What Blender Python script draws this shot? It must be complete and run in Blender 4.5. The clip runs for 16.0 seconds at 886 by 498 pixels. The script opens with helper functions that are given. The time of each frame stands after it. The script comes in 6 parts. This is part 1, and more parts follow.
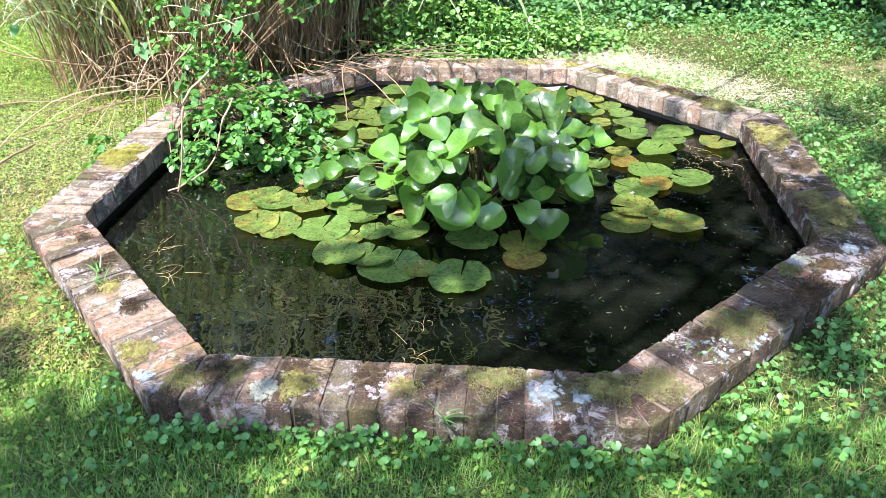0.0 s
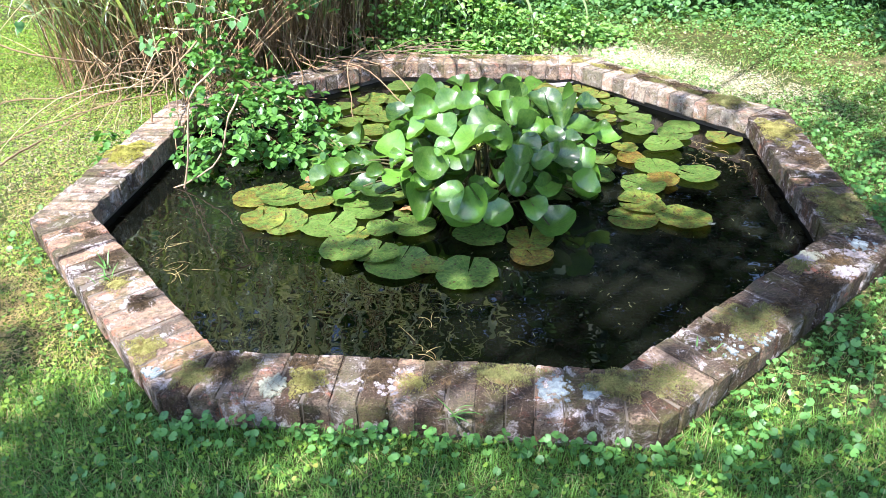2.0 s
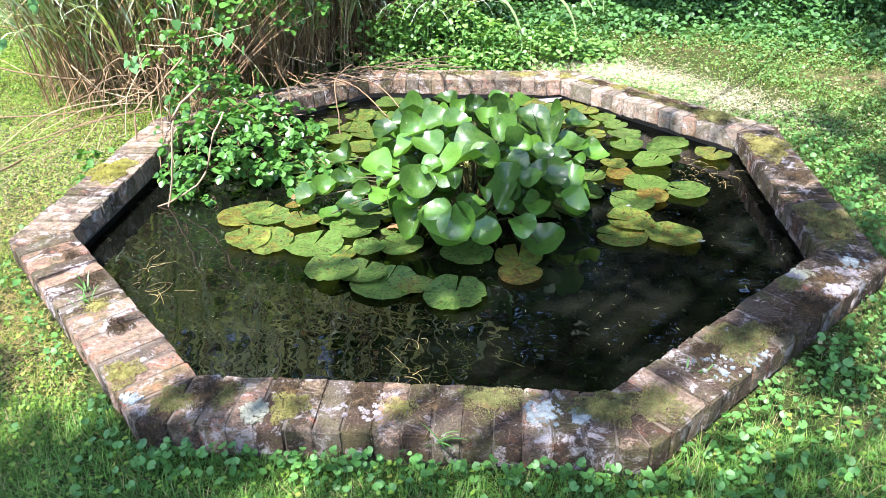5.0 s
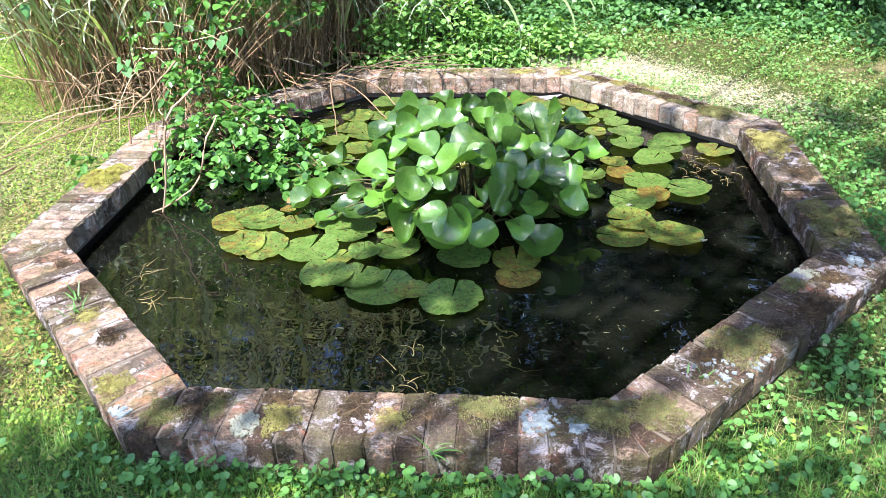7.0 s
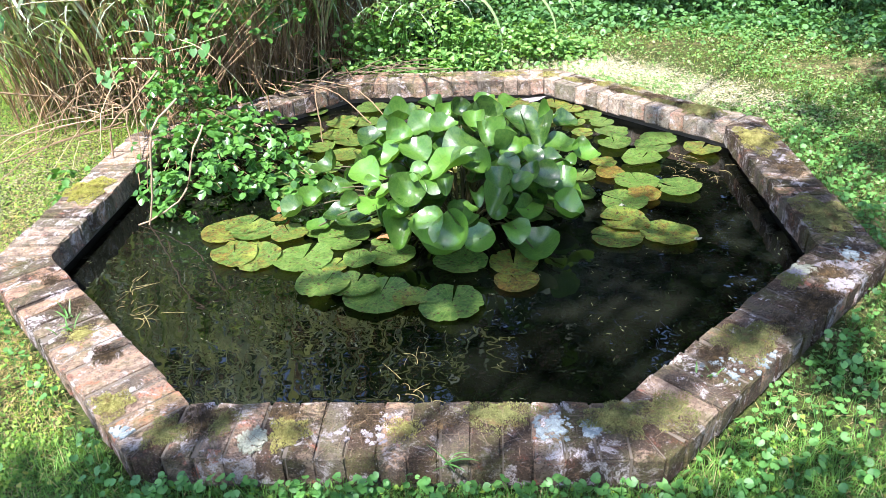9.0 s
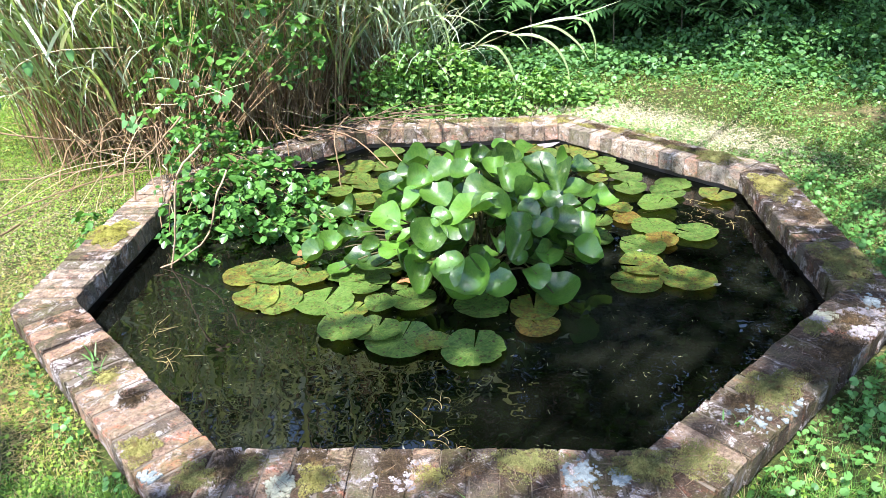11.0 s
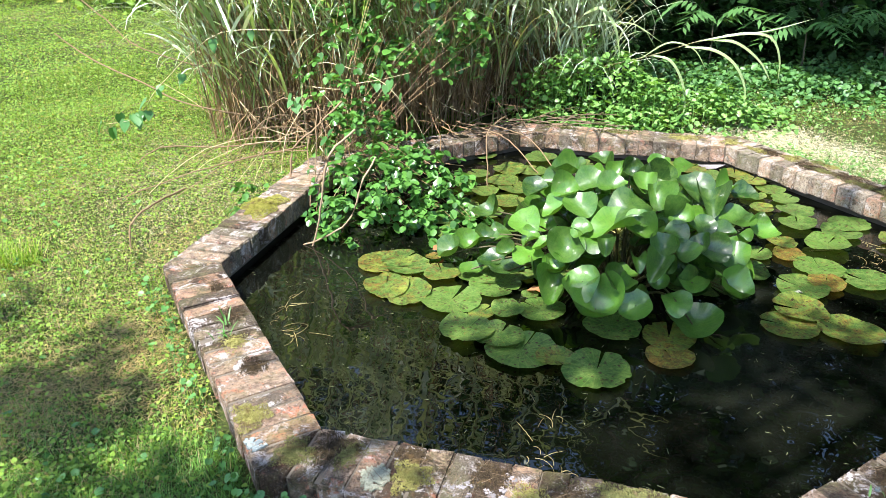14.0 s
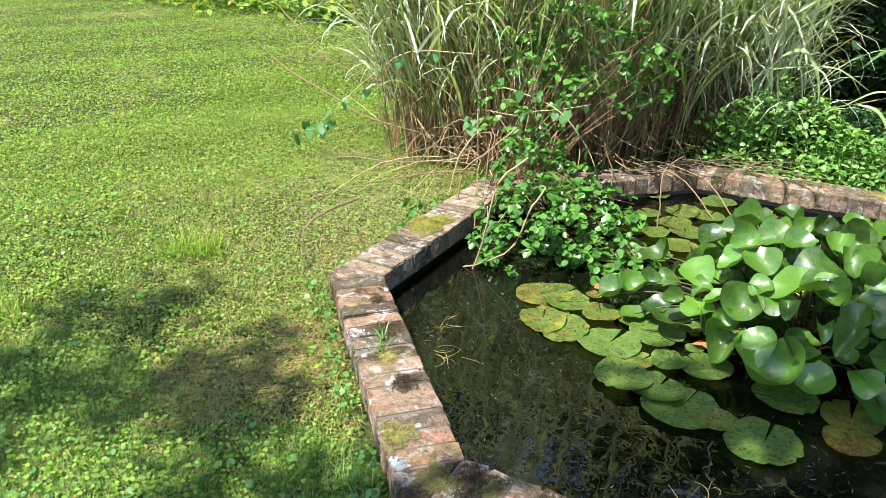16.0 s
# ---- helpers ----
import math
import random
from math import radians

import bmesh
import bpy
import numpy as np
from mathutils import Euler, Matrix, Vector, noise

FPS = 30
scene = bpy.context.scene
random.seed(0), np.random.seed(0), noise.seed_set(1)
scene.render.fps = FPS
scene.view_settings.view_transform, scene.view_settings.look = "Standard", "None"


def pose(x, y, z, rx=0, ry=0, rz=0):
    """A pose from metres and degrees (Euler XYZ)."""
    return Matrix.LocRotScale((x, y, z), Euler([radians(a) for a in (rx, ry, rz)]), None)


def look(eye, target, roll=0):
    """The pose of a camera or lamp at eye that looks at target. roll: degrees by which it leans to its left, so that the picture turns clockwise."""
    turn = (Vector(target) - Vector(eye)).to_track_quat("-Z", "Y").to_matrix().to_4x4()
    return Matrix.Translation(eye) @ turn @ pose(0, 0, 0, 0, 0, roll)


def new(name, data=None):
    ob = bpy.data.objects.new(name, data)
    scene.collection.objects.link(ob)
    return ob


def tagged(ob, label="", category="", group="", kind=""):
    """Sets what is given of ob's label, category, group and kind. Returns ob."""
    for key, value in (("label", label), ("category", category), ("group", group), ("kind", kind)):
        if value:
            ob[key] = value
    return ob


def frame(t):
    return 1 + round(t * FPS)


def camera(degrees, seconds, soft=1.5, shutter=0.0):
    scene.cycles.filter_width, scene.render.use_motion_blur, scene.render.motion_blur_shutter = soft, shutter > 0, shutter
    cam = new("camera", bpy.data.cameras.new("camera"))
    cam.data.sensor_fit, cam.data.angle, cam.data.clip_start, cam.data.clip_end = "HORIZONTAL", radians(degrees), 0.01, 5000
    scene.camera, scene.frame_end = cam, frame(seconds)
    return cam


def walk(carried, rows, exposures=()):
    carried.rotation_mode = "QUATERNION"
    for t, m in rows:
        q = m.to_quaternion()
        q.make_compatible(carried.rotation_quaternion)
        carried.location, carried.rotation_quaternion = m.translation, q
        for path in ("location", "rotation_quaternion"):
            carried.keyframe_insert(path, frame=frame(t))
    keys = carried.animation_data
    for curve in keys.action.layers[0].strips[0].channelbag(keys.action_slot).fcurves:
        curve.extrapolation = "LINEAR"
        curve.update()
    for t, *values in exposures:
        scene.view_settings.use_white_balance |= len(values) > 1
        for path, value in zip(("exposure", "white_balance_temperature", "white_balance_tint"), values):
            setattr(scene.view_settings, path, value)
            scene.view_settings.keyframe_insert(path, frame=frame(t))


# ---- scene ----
cam = camera(61.1, 16.0, soft=0.5)
PATH = [
    (0, (0.286, -2.887, 1.388), (0.098, -1.174, 0.372), -1.2),
    (0.5, (0.289, -2.882, 1.382), (0.118, -1.166, 0.369), -1.1),
    (1, (0.283, -2.886, 1.387), (0.108, -1.17, 0.375), -1.2),
    (1.5, (0.27, -2.887, 1.384), (0.081, -1.175, 0.367), -1.5),
    (2, (0.269, -2.885, 1.385), (0.075, -1.178, 0.362), -1.4),
    (2.5, (0.262, -2.878, 1.387), (0.066, -1.17, 0.364), -1.6),
    (3, (0.261, -2.884, 1.394), (0.059, -1.177, 0.371), -2.4),
    (3.5, (0.274, -2.867, 1.39), (0.08, -1.159, 0.367), -2.9),
    (4, (0.278, -2.854, 1.394), (0.117, -1.138, 0.38), -1.9),
    (4.5, (0.284, -2.846, 1.387), (0.135, -1.12, 0.388), -0.7),
    (4.7, (0.28, -2.845, 1.384), (0.118, -1.116, 0.39), -0.9),
    (7, (0.314, -2.787, 1.383), (0.122, -1.067, 0.381), -2.4),
    (7.5, (0.305, -2.774, 1.386), (0.112, -1.055, 0.383), -2.6),
    (8, (0.288, -2.764, 1.378), (0.129, -1.044, 0.371), -2.9),
    (8.2, (0.276, -2.765, 1.378), (0.144, -1.045, 0.366), -2.7),
    (10.3, (0.201, -2.776, 1.398), (0.087, -1.011, 0.465), -3.0),
    (10.5, (0.199, -2.778, 1.402), (0.098, -1.006, 0.479), -2.8),
    (11, (0.175, -2.786, 1.406), (0.041, -1.005, 0.506), -2.7),
    (11.5, (0.179, -2.771, 1.396), (-0.033, -1.003, 0.485), -2.3),
    (12, (0.193, -2.746, 1.387), (-0.101, -0.989, 0.477), -2.6),
    (12.5, (0.207, -2.721, 1.376), (-0.136, -0.965, 0.482), -2.3),
    (13, (0.224, -2.714, 1.373), (-0.162, -0.97, 0.475), -1.7),
    (13.5, (0.22, -2.722, 1.365), (-0.231, -0.99, 0.472), -1.6),
    (14, (0.22, -2.716, 1.374), (-0.305, -0.998, 0.495), -1.0),
    (14.5, (0.211, -2.712, 1.374), (-0.434, -1.025, 0.516), -1.2),
    (15, (0.195, -2.704, 1.385), (-0.599, -1.071, 0.547), -1.5),
    (15.5, (0.183, -2.697, 1.385), (-0.683, -1.1, 0.548), -0.3),
    (16, (0.162, -2.688, 1.385), (-0.739, -1.104, 0.561), 0.3),
]
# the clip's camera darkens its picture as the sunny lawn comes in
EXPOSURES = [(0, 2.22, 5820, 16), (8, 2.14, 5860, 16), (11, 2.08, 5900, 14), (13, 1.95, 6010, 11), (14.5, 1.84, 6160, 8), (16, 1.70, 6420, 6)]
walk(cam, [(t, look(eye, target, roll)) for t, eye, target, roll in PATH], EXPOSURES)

# ---- world, sun, exposure ----
SUN_AZ, SUN_EL = 244.0, 62.0          # degrees: where the sun stands, from +x towards +y
SUN_DIR = Vector((math.cos(radians(SUN_AZ)) * math.cos(radians(SUN_EL)), math.sin(radians(SUN_AZ)) * math.cos(radians(SUN_EL)), math.sin(radians(SUN_EL))))
world = bpy.data.worlds.new("sky")
scene.world = world
world.use_nodes = True
wn = world.node_tree
wn.nodes.clear()
sky = wn.nodes.new("ShaderNodeTexSky")
sky.sky_type, sky.sun_disc = "NISHITA", False
sky.sun_elevation, sky.sun_rotation = radians(SUN_EL), radians(90 - SUN_AZ)
bg = wn.nodes.new("ShaderNodeBackground")
bg.inputs["Strength"].default_value = 0.128
wo = wn.nodes.new("ShaderNodeOutputWorld")
wn.links.new(sky.outputs["Color"], bg.inputs["Color"])
wn.links.new(bg.outputs["Background"], wo.inputs["Surface"])
sun = new("sun", bpy.data.lights.new("sun", "SUN"))
sun.data.energy, sun.data.angle, sun.data.color = 3.95, radians(0.53), (1.0, 0.95, 0.86)
sun.matrix_world = look(SUN_DIR * 30, (0, 0, 0))

rng = np.random.default_rng(7)


# ---- node helpers ----
def material(name):
    m = bpy.data.materials.new(name)
    m.use_nodes = True
    m.node_tree.nodes.clear()
    return m, m.node_tree


def wire(nt, sock, value):
    if isinstance(value, bpy.types.NodeSocket):
        nt.links.new(value, sock)
    elif isinstance(value, (tuple, list)) and len(value) == 3 and sock.type == "RGBA":
        sock.default_value = (*value, 1)
    else:
        sock.default_value = value


def position(nt):
    return nt.nodes.new("ShaderNodeNewGeometry").outputs["Position"]


def island(nt):
    return nt.nodes.new("ShaderNodeNewGeometry").outputs["Random Per Island"]


def noise_tex(nt, vec, scale, detail=4.0, rough=0.55, warp=0.0):
    n = nt.nodes.new("ShaderNodeTexNoise")
    wire(nt, n.inputs["Vector"], vec)
    n.inputs["Scale"].default_value, n.inputs["Detail"].default_value = scale, detail
    n.inputs["Roughness"].default_value, n.inputs["Distortion"].default_value = rough, warp
    return n.outputs["Fac"]


def voronoi(nt, vec, scale):
    n = nt.nodes.new("ShaderNodeTexVoronoi")
    wire(nt, n.inputs["Vector"], vec)
    n.inputs["Scale"].default_value = scale
    return n.outputs["Distance"]


def stretch(nt, vec, sx, sy, sz):
    n = nt.nodes.new("ShaderNodeMapping")
    wire(nt, n.inputs["Vector"], vec)
    n.inputs["Scale"].default_value = (sx, sy, sz)
    return n.outputs["Vector"]


def ramp(nt, fac, stops):
    n = nt.nodes.new("ShaderNodeValToRGB")
    wire(nt, n.inputs["Fac"], fac)
    while len(n.color_ramp.elements) < len(stops):
        n.color_ramp.elements.new(0.5)
    for e, (p, c) in zip(n.color_ramp.elements, stops):
        e.position = p
        e.color = (c, c, c, 1) if isinstance(c, (int, float)) else (*c, 1)
    return n.outputs["Color"]


def blend(nt, fac, a, b, how="MIX"):
    n = nt.nodes.new("ShaderNodeMix")
    n.data_type, n.blend_type = "RGBA", how
    wire(nt, n.inputs[0], fac)
    wire(nt, n.inputs[6], a)
    wire(nt, n.inputs[7], b)
    return n.outputs[2]


def calc(nt, op, a, b=0.0):
    n = nt.nodes.new("ShaderNodeMath")
    n.operation = op
    wire(nt, n.inputs[0], a)
    wire(nt, n.inputs[1], b)
    return n.outputs[0]


def relief(nt, height, strength, distance):
    n = nt.nodes.new("ShaderNodeBump")
    wire(nt, n.inputs["Height"], height)
    n.inputs["Strength"].default_value, n.inputs["Distance"].default_value = strength, distance
    return n.outputs["Normal"]


def finish(nt, color, rough=0.6, normal=None, translucent=0.0, glow=None, spec=0.5):
    p = nt.nodes.new("ShaderNodeBsdfPrincipled")
    wire(nt, p.inputs["Base Color"], color)
    wire(nt, p.inputs["Roughness"], rough)
    p.inputs["Specular IOR Level"].default_value = spec
    if normal is not None:
        wire(nt, p.inputs["Normal"], normal)
    out = nt.nodes.new("ShaderNodeOutputMaterial")
    last = p.outputs[0]
    if translucent:
        t = nt.nodes.new("ShaderNodeBsdfTranslucent")
        wire(nt, t.inputs["Color"], blend(nt, 1.0, color, glow or (1.3, 1.25, 0.5), "MULTIPLY"))
        mx = nt.nodes.new("ShaderNodeMixShader")
        mx.inputs[0].default_value = translucent
        nt.links.new(last, mx.inputs[1])
        nt.links.new(t.outputs[0], mx.inputs[2])
        last = mx.outputs[0]
    nt.links.new(last, out.inputs["Surface"])
    return p


# ---- the pond: inner and outer reach of the rim, its top, the water ----
A_IN, A_OUT, Z_TOP, Z_WATER = 1.321, 1.518, 0.100, -0.020


# ---- materials ----
def leaf_material(name, dark, light, rough=0.45, translucent=0.3, odd=None, odd_share=0.05, spec=0.5, grain=60.0):
    """Foliage: every blade its own tone, with fine blotches; a share of them dry or yellow."""
    m, nt = material(name)
    r = island(nt)
    col = blend(nt, r, dark, light)
    col = blend(nt, ramp(nt, noise_tex(nt, position(nt), grain), [(0.35, 0.0), (0.75, 0.5)]), col, light)
    if odd:
        mask = calc(nt, "GREATER_THAN", calc(nt, "FRACT", calc(nt, "MULTIPLY", r, 37.7)), 1 - odd_share)
        col = blend(nt, mask, col, odd)
    finish(nt, col, rough, None, translucent, spec=spec)
    return m


def brick_material():
    m, nt = material("old_brick")
    info = nt.nodes.new("ShaderNodeObjectInfo")
    split = nt.nodes.new("ShaderNodeSeparateColor")
    nt.links.new(info.outputs["Color"], split.inputs[0])
    grime, bloom, sun_pale = split.outputs[0], split.outputs[1], split.outputs[2]
    pos = position(nt)
    col = ramp(nt, info.outputs["Random"], [(0.0, (0.20, 0.115, 0.070)), (0.25, (0.31, 0.185, 0.11)), (0.45, (0.24, 0.175, 0.115)), (0.6, (0.37, 0.185, 0.115)), (0.75, (0.23, 0.165, 0.12)), (1.0, (0.31, 0.22, 0.16))])
    fine, grit = noise_tex(nt, pos, 120, 6, 0.75), noise_tex(nt, pos, 420, 4, 0.7)
    col = blend(nt, ramp(nt, fine, [(0.42, 0.0), (0.7, 0.6)]), col, (0.38, 0.27, 0.19))
    col = blend(nt, ramp(nt, noise_tex(nt, pos, 48, 5, 0.7), [(0.42, 0.8), (0.56, 0.0)]), col, (0.115, 0.075, 0.055))
    col = blend(nt, ramp(nt, noise_tex(nt, pos, 26, 4, 0.6), [(0.58, 0.0), (0.63, 0.75)]), col, (0.40, 0.145, 0.090))
    dirt = noise_tex(nt, pos, 13, 9, 0.78, 0.6)
    dm = ramp(nt, calc(nt, "ADD", dirt, calc(nt, "MULTIPLY", calc(nt, "SUBTRACT", grime, 0.5), 0.34)), [(0.45, 0.0), (0.54, 1.0)])
    dm = calc(nt, "MULTIPLY", dm, ramp(nt, grit, [(0.34, 0.55), (0.5, 1.0)]))
    col = blend(nt, calc(nt, "MULTIPLY", dm, 0.94), col, ramp(nt, fine, [(0.3, (0.010, 0.007, 0.005)), (0.55, (0.036, 0.025, 0.017)), (0.75, (0.10, 0.070, 0.046))]))
    pale = calc(nt, "MULTIPLY", ramp(nt, noise_tex(nt, pos, 15, 9, 0.80, 0.5), [(0.53, 0.0), (0.59, 0.95)]), bloom)
    pale = calc(nt, "MULTIPLY", pale, ramp(nt, grit, [(0.38, 0.15), (0.55, 1.0)]))
    col = blend(nt, pale, col, (0.64, 0.575, 0.57))
    # weathered patches, paled further to hold the sun's glare on the rim
    worn = calc(nt, "MULTIPLY", sun_pale, ramp(nt, noise_tex(nt, pos, 22, 7, 0.75), [(0.36, 0.15), (0.55, 0.9)]))
    col = blend(nt, worn, col, ramp(nt, fine, [(0.3, (0.40, 0.33, 0.25)), (0.6, (0.70, 0.63, 0.52))]))
    green = ramp(nt, noise_tex(nt, pos, 9, 8, 0.75), [(0.48, 0.0), (0.62, 0.6)])
    col = blend(nt, calc(nt, "MULTIPLY", green, ramp(nt, grit, [(0.4, 0.2), (0.6, 1.0)])), col, (0.12, 0.125, 0.035))
    crumbs = noise_tex(nt, pos, 210, 3, 0.6)
    col = blend(nt, calc(nt, "MULTIPLY", ramp(nt, crumbs, [(0.62, 0.0), (0.68, 0.35)]), ramp(nt, dirt, [(0.4, 0.3), (0.6, 1.0)])), col, (0.55, 0.50, 0.43))
    col = blend(nt, ramp(nt, crumbs, [(0.35, 0.85), (0.41, 0.0)]), col, (0.030, 0.020, 0.014))
    h = calc(nt, "ADD", calc(nt, "ADD", calc(nt, "MULTIPLY", fine, 0.6), dirt), calc(nt, "MULTIPLY", grit, 0.35))
    finish(nt, col, 0.93, relief(nt, h, 1.0, 0.009), spec=0.12)
    return m


def moss_material(name, deep, mid, tip):
    m, nt = material(name)
    pos = position(nt)
    n = calc(nt, "ADD", calc(nt, "MULTIPLY", noise_tex(nt, pos, 330, 3, 0.6), 0.6), calc(nt, "MULTIPLY", noise_tex(nt, pos, 45, 5, 0.7), 0.4))
    col = ramp(nt, n, [(0.36, deep), (0.5, mid), (0.64, tip)])
    col = blend(nt, calc(nt, "MULTIPLY", island(nt), 0.35), col, tip)
    brown = ramp(nt, noise_tex(nt, pos, 28, 5, 0.7), [(0.52, 0.0), (0.66, 0.85)])
    col = blend(nt, brown, col, (0.16, 0.105, 0.05))
    finish(nt, col, 0.95, relief(nt, n, 1.0, 0.006), 0.12, spec=0.15)
    return m


def crust_material(name, a, b):
    m, nt = material(name)
    col = blend(nt, island(nt), a, b)
    n = noise_tex(nt, position(nt), 260, 4)
    col = blend(nt, ramp(nt, n, [(0.3, 0.5), (0.6, 0.0)]), col, (0.09, 0.085, 0.07))
    finish(nt, col, 0.95, relief(nt, n, 0.7, 0.003), spec=0.2)
    return m


def earth_material():
    m, nt = material("lawn_soil")
    pos = position(nt)
    big, mid, fine = noise_tex(nt, pos, 0.9, 4), noise_tex(nt, pos, 7, 6, 0.65), noise_tex(nt, pos, 85, 5, 0.7)
    green = ramp(nt, fine, [(0.3, (0.015, 0.021, 0.006)), (0.55, (0.055, 0.072, 0.015)), (0.75, (0.15, 0.165, 0.038))])
    straw = ramp(nt, fine, [(0.3, (0.07, 0.05, 0.03)), (0.55, (0.24, 0.19, 0.095)), (0.75, (0.46, 0.39, 0.20))])
    mask = ramp(nt, calc(nt, "ADD", calc(nt, "MULTIPLY", big, 0.5), calc(nt, "MULTIPLY", mid, 0.5)), [(0.52, 0.0), (0.66, 1.0)])
    finish(nt, blend(nt, mask, green, straw), 0.95, relief(nt, calc(nt, "ADD", fine, mid), 0.8, 0.02), spec=0.2)
    return m


def water_material():
    m, nt = material("pond_water")
    pos = position(nt)
    murk = noise_tex(nt, pos, 2.3, 5, 0.6, 0.4)
    silt = noise_tex(nt, pos, 30, 5, 0.65)
    col = ramp(nt, murk, [(0.42, (0.0014, 0.0017, 0.0010)), (0.58, (0.0034, 0.0039, 0.0026)), (0.72, (0.013, 0.015, 0.010))])
    col = blend(nt, ramp(nt, silt, [(0.6, 0.0), (0.85, 0.3)]), col, (0.006, 0.007, 0.005))
    # haze round the foot of the plants: sunlight on murky water, put into the colour
    for place, reach, share in (((0.55, -0.50, Z_WATER), 0.50, 0.9), ((-0.90, -0.35, Z_WATER), 0.40, 0.6)):
        far = nt.nodes.new("ShaderNodeVectorMath")
        far.operation = "DISTANCE"
        nt.links.new(pos, far.inputs[0])
        far.inputs[1].default_value = place
        near = calc(nt, "SUBTRACT", 1.0, calc(nt, "DIVIDE", far.outputs["Value"], reach))
        sunlit_haze = ramp(nt, calc(nt, "ADD", near, calc(nt, "MULTIPLY", calc(nt, "SUBTRACT", noise_tex(nt, pos, 5, 5, 0.6), 0.5), 1.2)), [(0.05, 0.0), (0.75, share)])
        col = blend(nt, sunlit_haze, col, (0.0085, 0.0095, 0.0065))
    wave = stretch(nt, pos, 0.38, 1.0, 1.0)
    swell = calc(nt, "ADD", noise_tex(nt, wave, 7.0, 1, 0.4), calc(nt, "MULTIPLY", noise_tex(nt, pos, 20, 1, 0.5), 0.16))
    p = finish(nt, col, 0.004, relief(nt, swell, 0.20, 0.016))
    p.inputs["IOR"].default_value = 1.6
    return m


def pad_material(name, deep, bright, gloss, wax=0.0, mottle=0.9, rib=0.30):
    """Lily leaves: object colour red is how far a leaf has yellowed, green is how brown its spots are."""
    m, nt = material(name)
    info = nt.nodes.new("ShaderNodeObjectInfo")
    split = nt.nodes.new("ShaderNodeSeparateColor")
    nt.links.new(info.outputs["Color"], split.inputs[0])
    tex = nt.nodes.new("ShaderNodeTexCoord")
    pos = position(nt)
    col = blend(nt, info.outputs["Random"], deep, bright)
    col = blend(nt, ramp(nt, noise_tex(nt, pos, 32, 8, 0.8, 0.5), [(0.42, 0.0), (0.60, mottle)]), col, blend(nt, 0.6, bright, (0.19, 0.24, 0.07)))
    n1, n2 = noise_tex(nt, pos, 16, 5, 0.6, 0.3), noise_tex(nt, pos, 75, 5, 0.7)
    yel = ramp(nt, calc(nt, "ADD", n1, calc(nt, "MULTIPLY", calc(nt, "SUBTRACT", split.outputs[0], 0.5), 0.75)), [(0.42, 0.0), (0.66, 0.8)])
    col = blend(nt, yel, col, ramp(nt, n2, [(0.3, (0.15, 0.19, 0.028)), (0.7, (0.33, 0.33, 0.050))]))
    rust = ramp(nt, calc(nt, "ADD", noise_tex(nt, pos, 34, 8, 0.8, 0.5), calc(nt, "MULTIPLY", calc(nt, "SUBTRACT", split.outputs[1], 0.5), 0.5)), [(0.52, 0.0), (0.62, 0.9)])
    col = blend(nt, rust, col, ramp(nt, n2, [(0.35, (0.06, 0.030, 0.012)), (0.7, (0.26, 0.13, 0.03))]))
    dots = ramp(nt, calc(nt, "ADD", voronoi(nt, pos, 52), calc(nt, "MULTIPLY", calc(nt, "SUBTRACT", n2, 0.5), 0.7)), [(0.21, 1.0), (0.29, 0.0)])
    dots = calc(nt, "MULTIPLY", dots, ramp(nt, noise_tex(nt, pos, 22, 4), [(0.40, 0.0), (0.50, 1.0)]))
    col = blend(nt, calc(nt, "MULTIPLY", dots, split.outputs[2]), col, (0.05, 0.028, 0.012))
    col = blend(nt, ramp(nt, noise_tex(nt, pos, 44, 6, 0.75, 0.8), [(0.39, mottle * 0.7), (0.49, 0.0)]), col, (0.022, 0.045, 0.010))
    # veins that fan out from the stalk
    grad = nt.nodes.new("ShaderNodeTexGradient")
    grad.gradient_type = "RADIAL"
    nt.links.new(tex.outputs["Object"], grad.inputs["Vector"])
    vein = calc(nt, "SINE", calc(nt, "MULTIPLY", grad.outputs["Fac"], 2 * math.pi * 22))
    veins = ramp(nt, vein, [(0.80, 0.0), (1.0, rib)])
    col = blend(nt, veins, col, blend(nt, 0.5, col, (0.35, 0.42, 0.12)))
    h = calc(nt, "ADD", calc(nt, "MULTIPLY", veins, 0.5), calc(nt, "MULTIPLY", n2, 0.35))
    finish(nt, col, calc(nt, "ADD", gloss - 0.08, calc(nt, "MULTIPLY", n1, 0.2)), relief(nt, h, 0.45, 0.004), 0.28, spec=0.55)
    for node in nt.nodes:
        if node.type == "BSDF_PRINCIPLED":
            node.inputs["Coat Weight"].default_value, node.inputs["Coat Roughness"].default_value = wax, 0.15
    return m


def bark_material(name, a, b):
    m, nt = material(name)
    v = stretch(nt, position(nt), 1, 1, 0.15)
    n = noise_tex(nt, v, 60, 6, 0.7)
    finish(nt, blend(nt, island(nt), ramp(nt, n, [(0.3, a), (0.7, b)]), b), 0.85, relief(nt, n, 0.6, 0.004), spec=0.3)
    return m


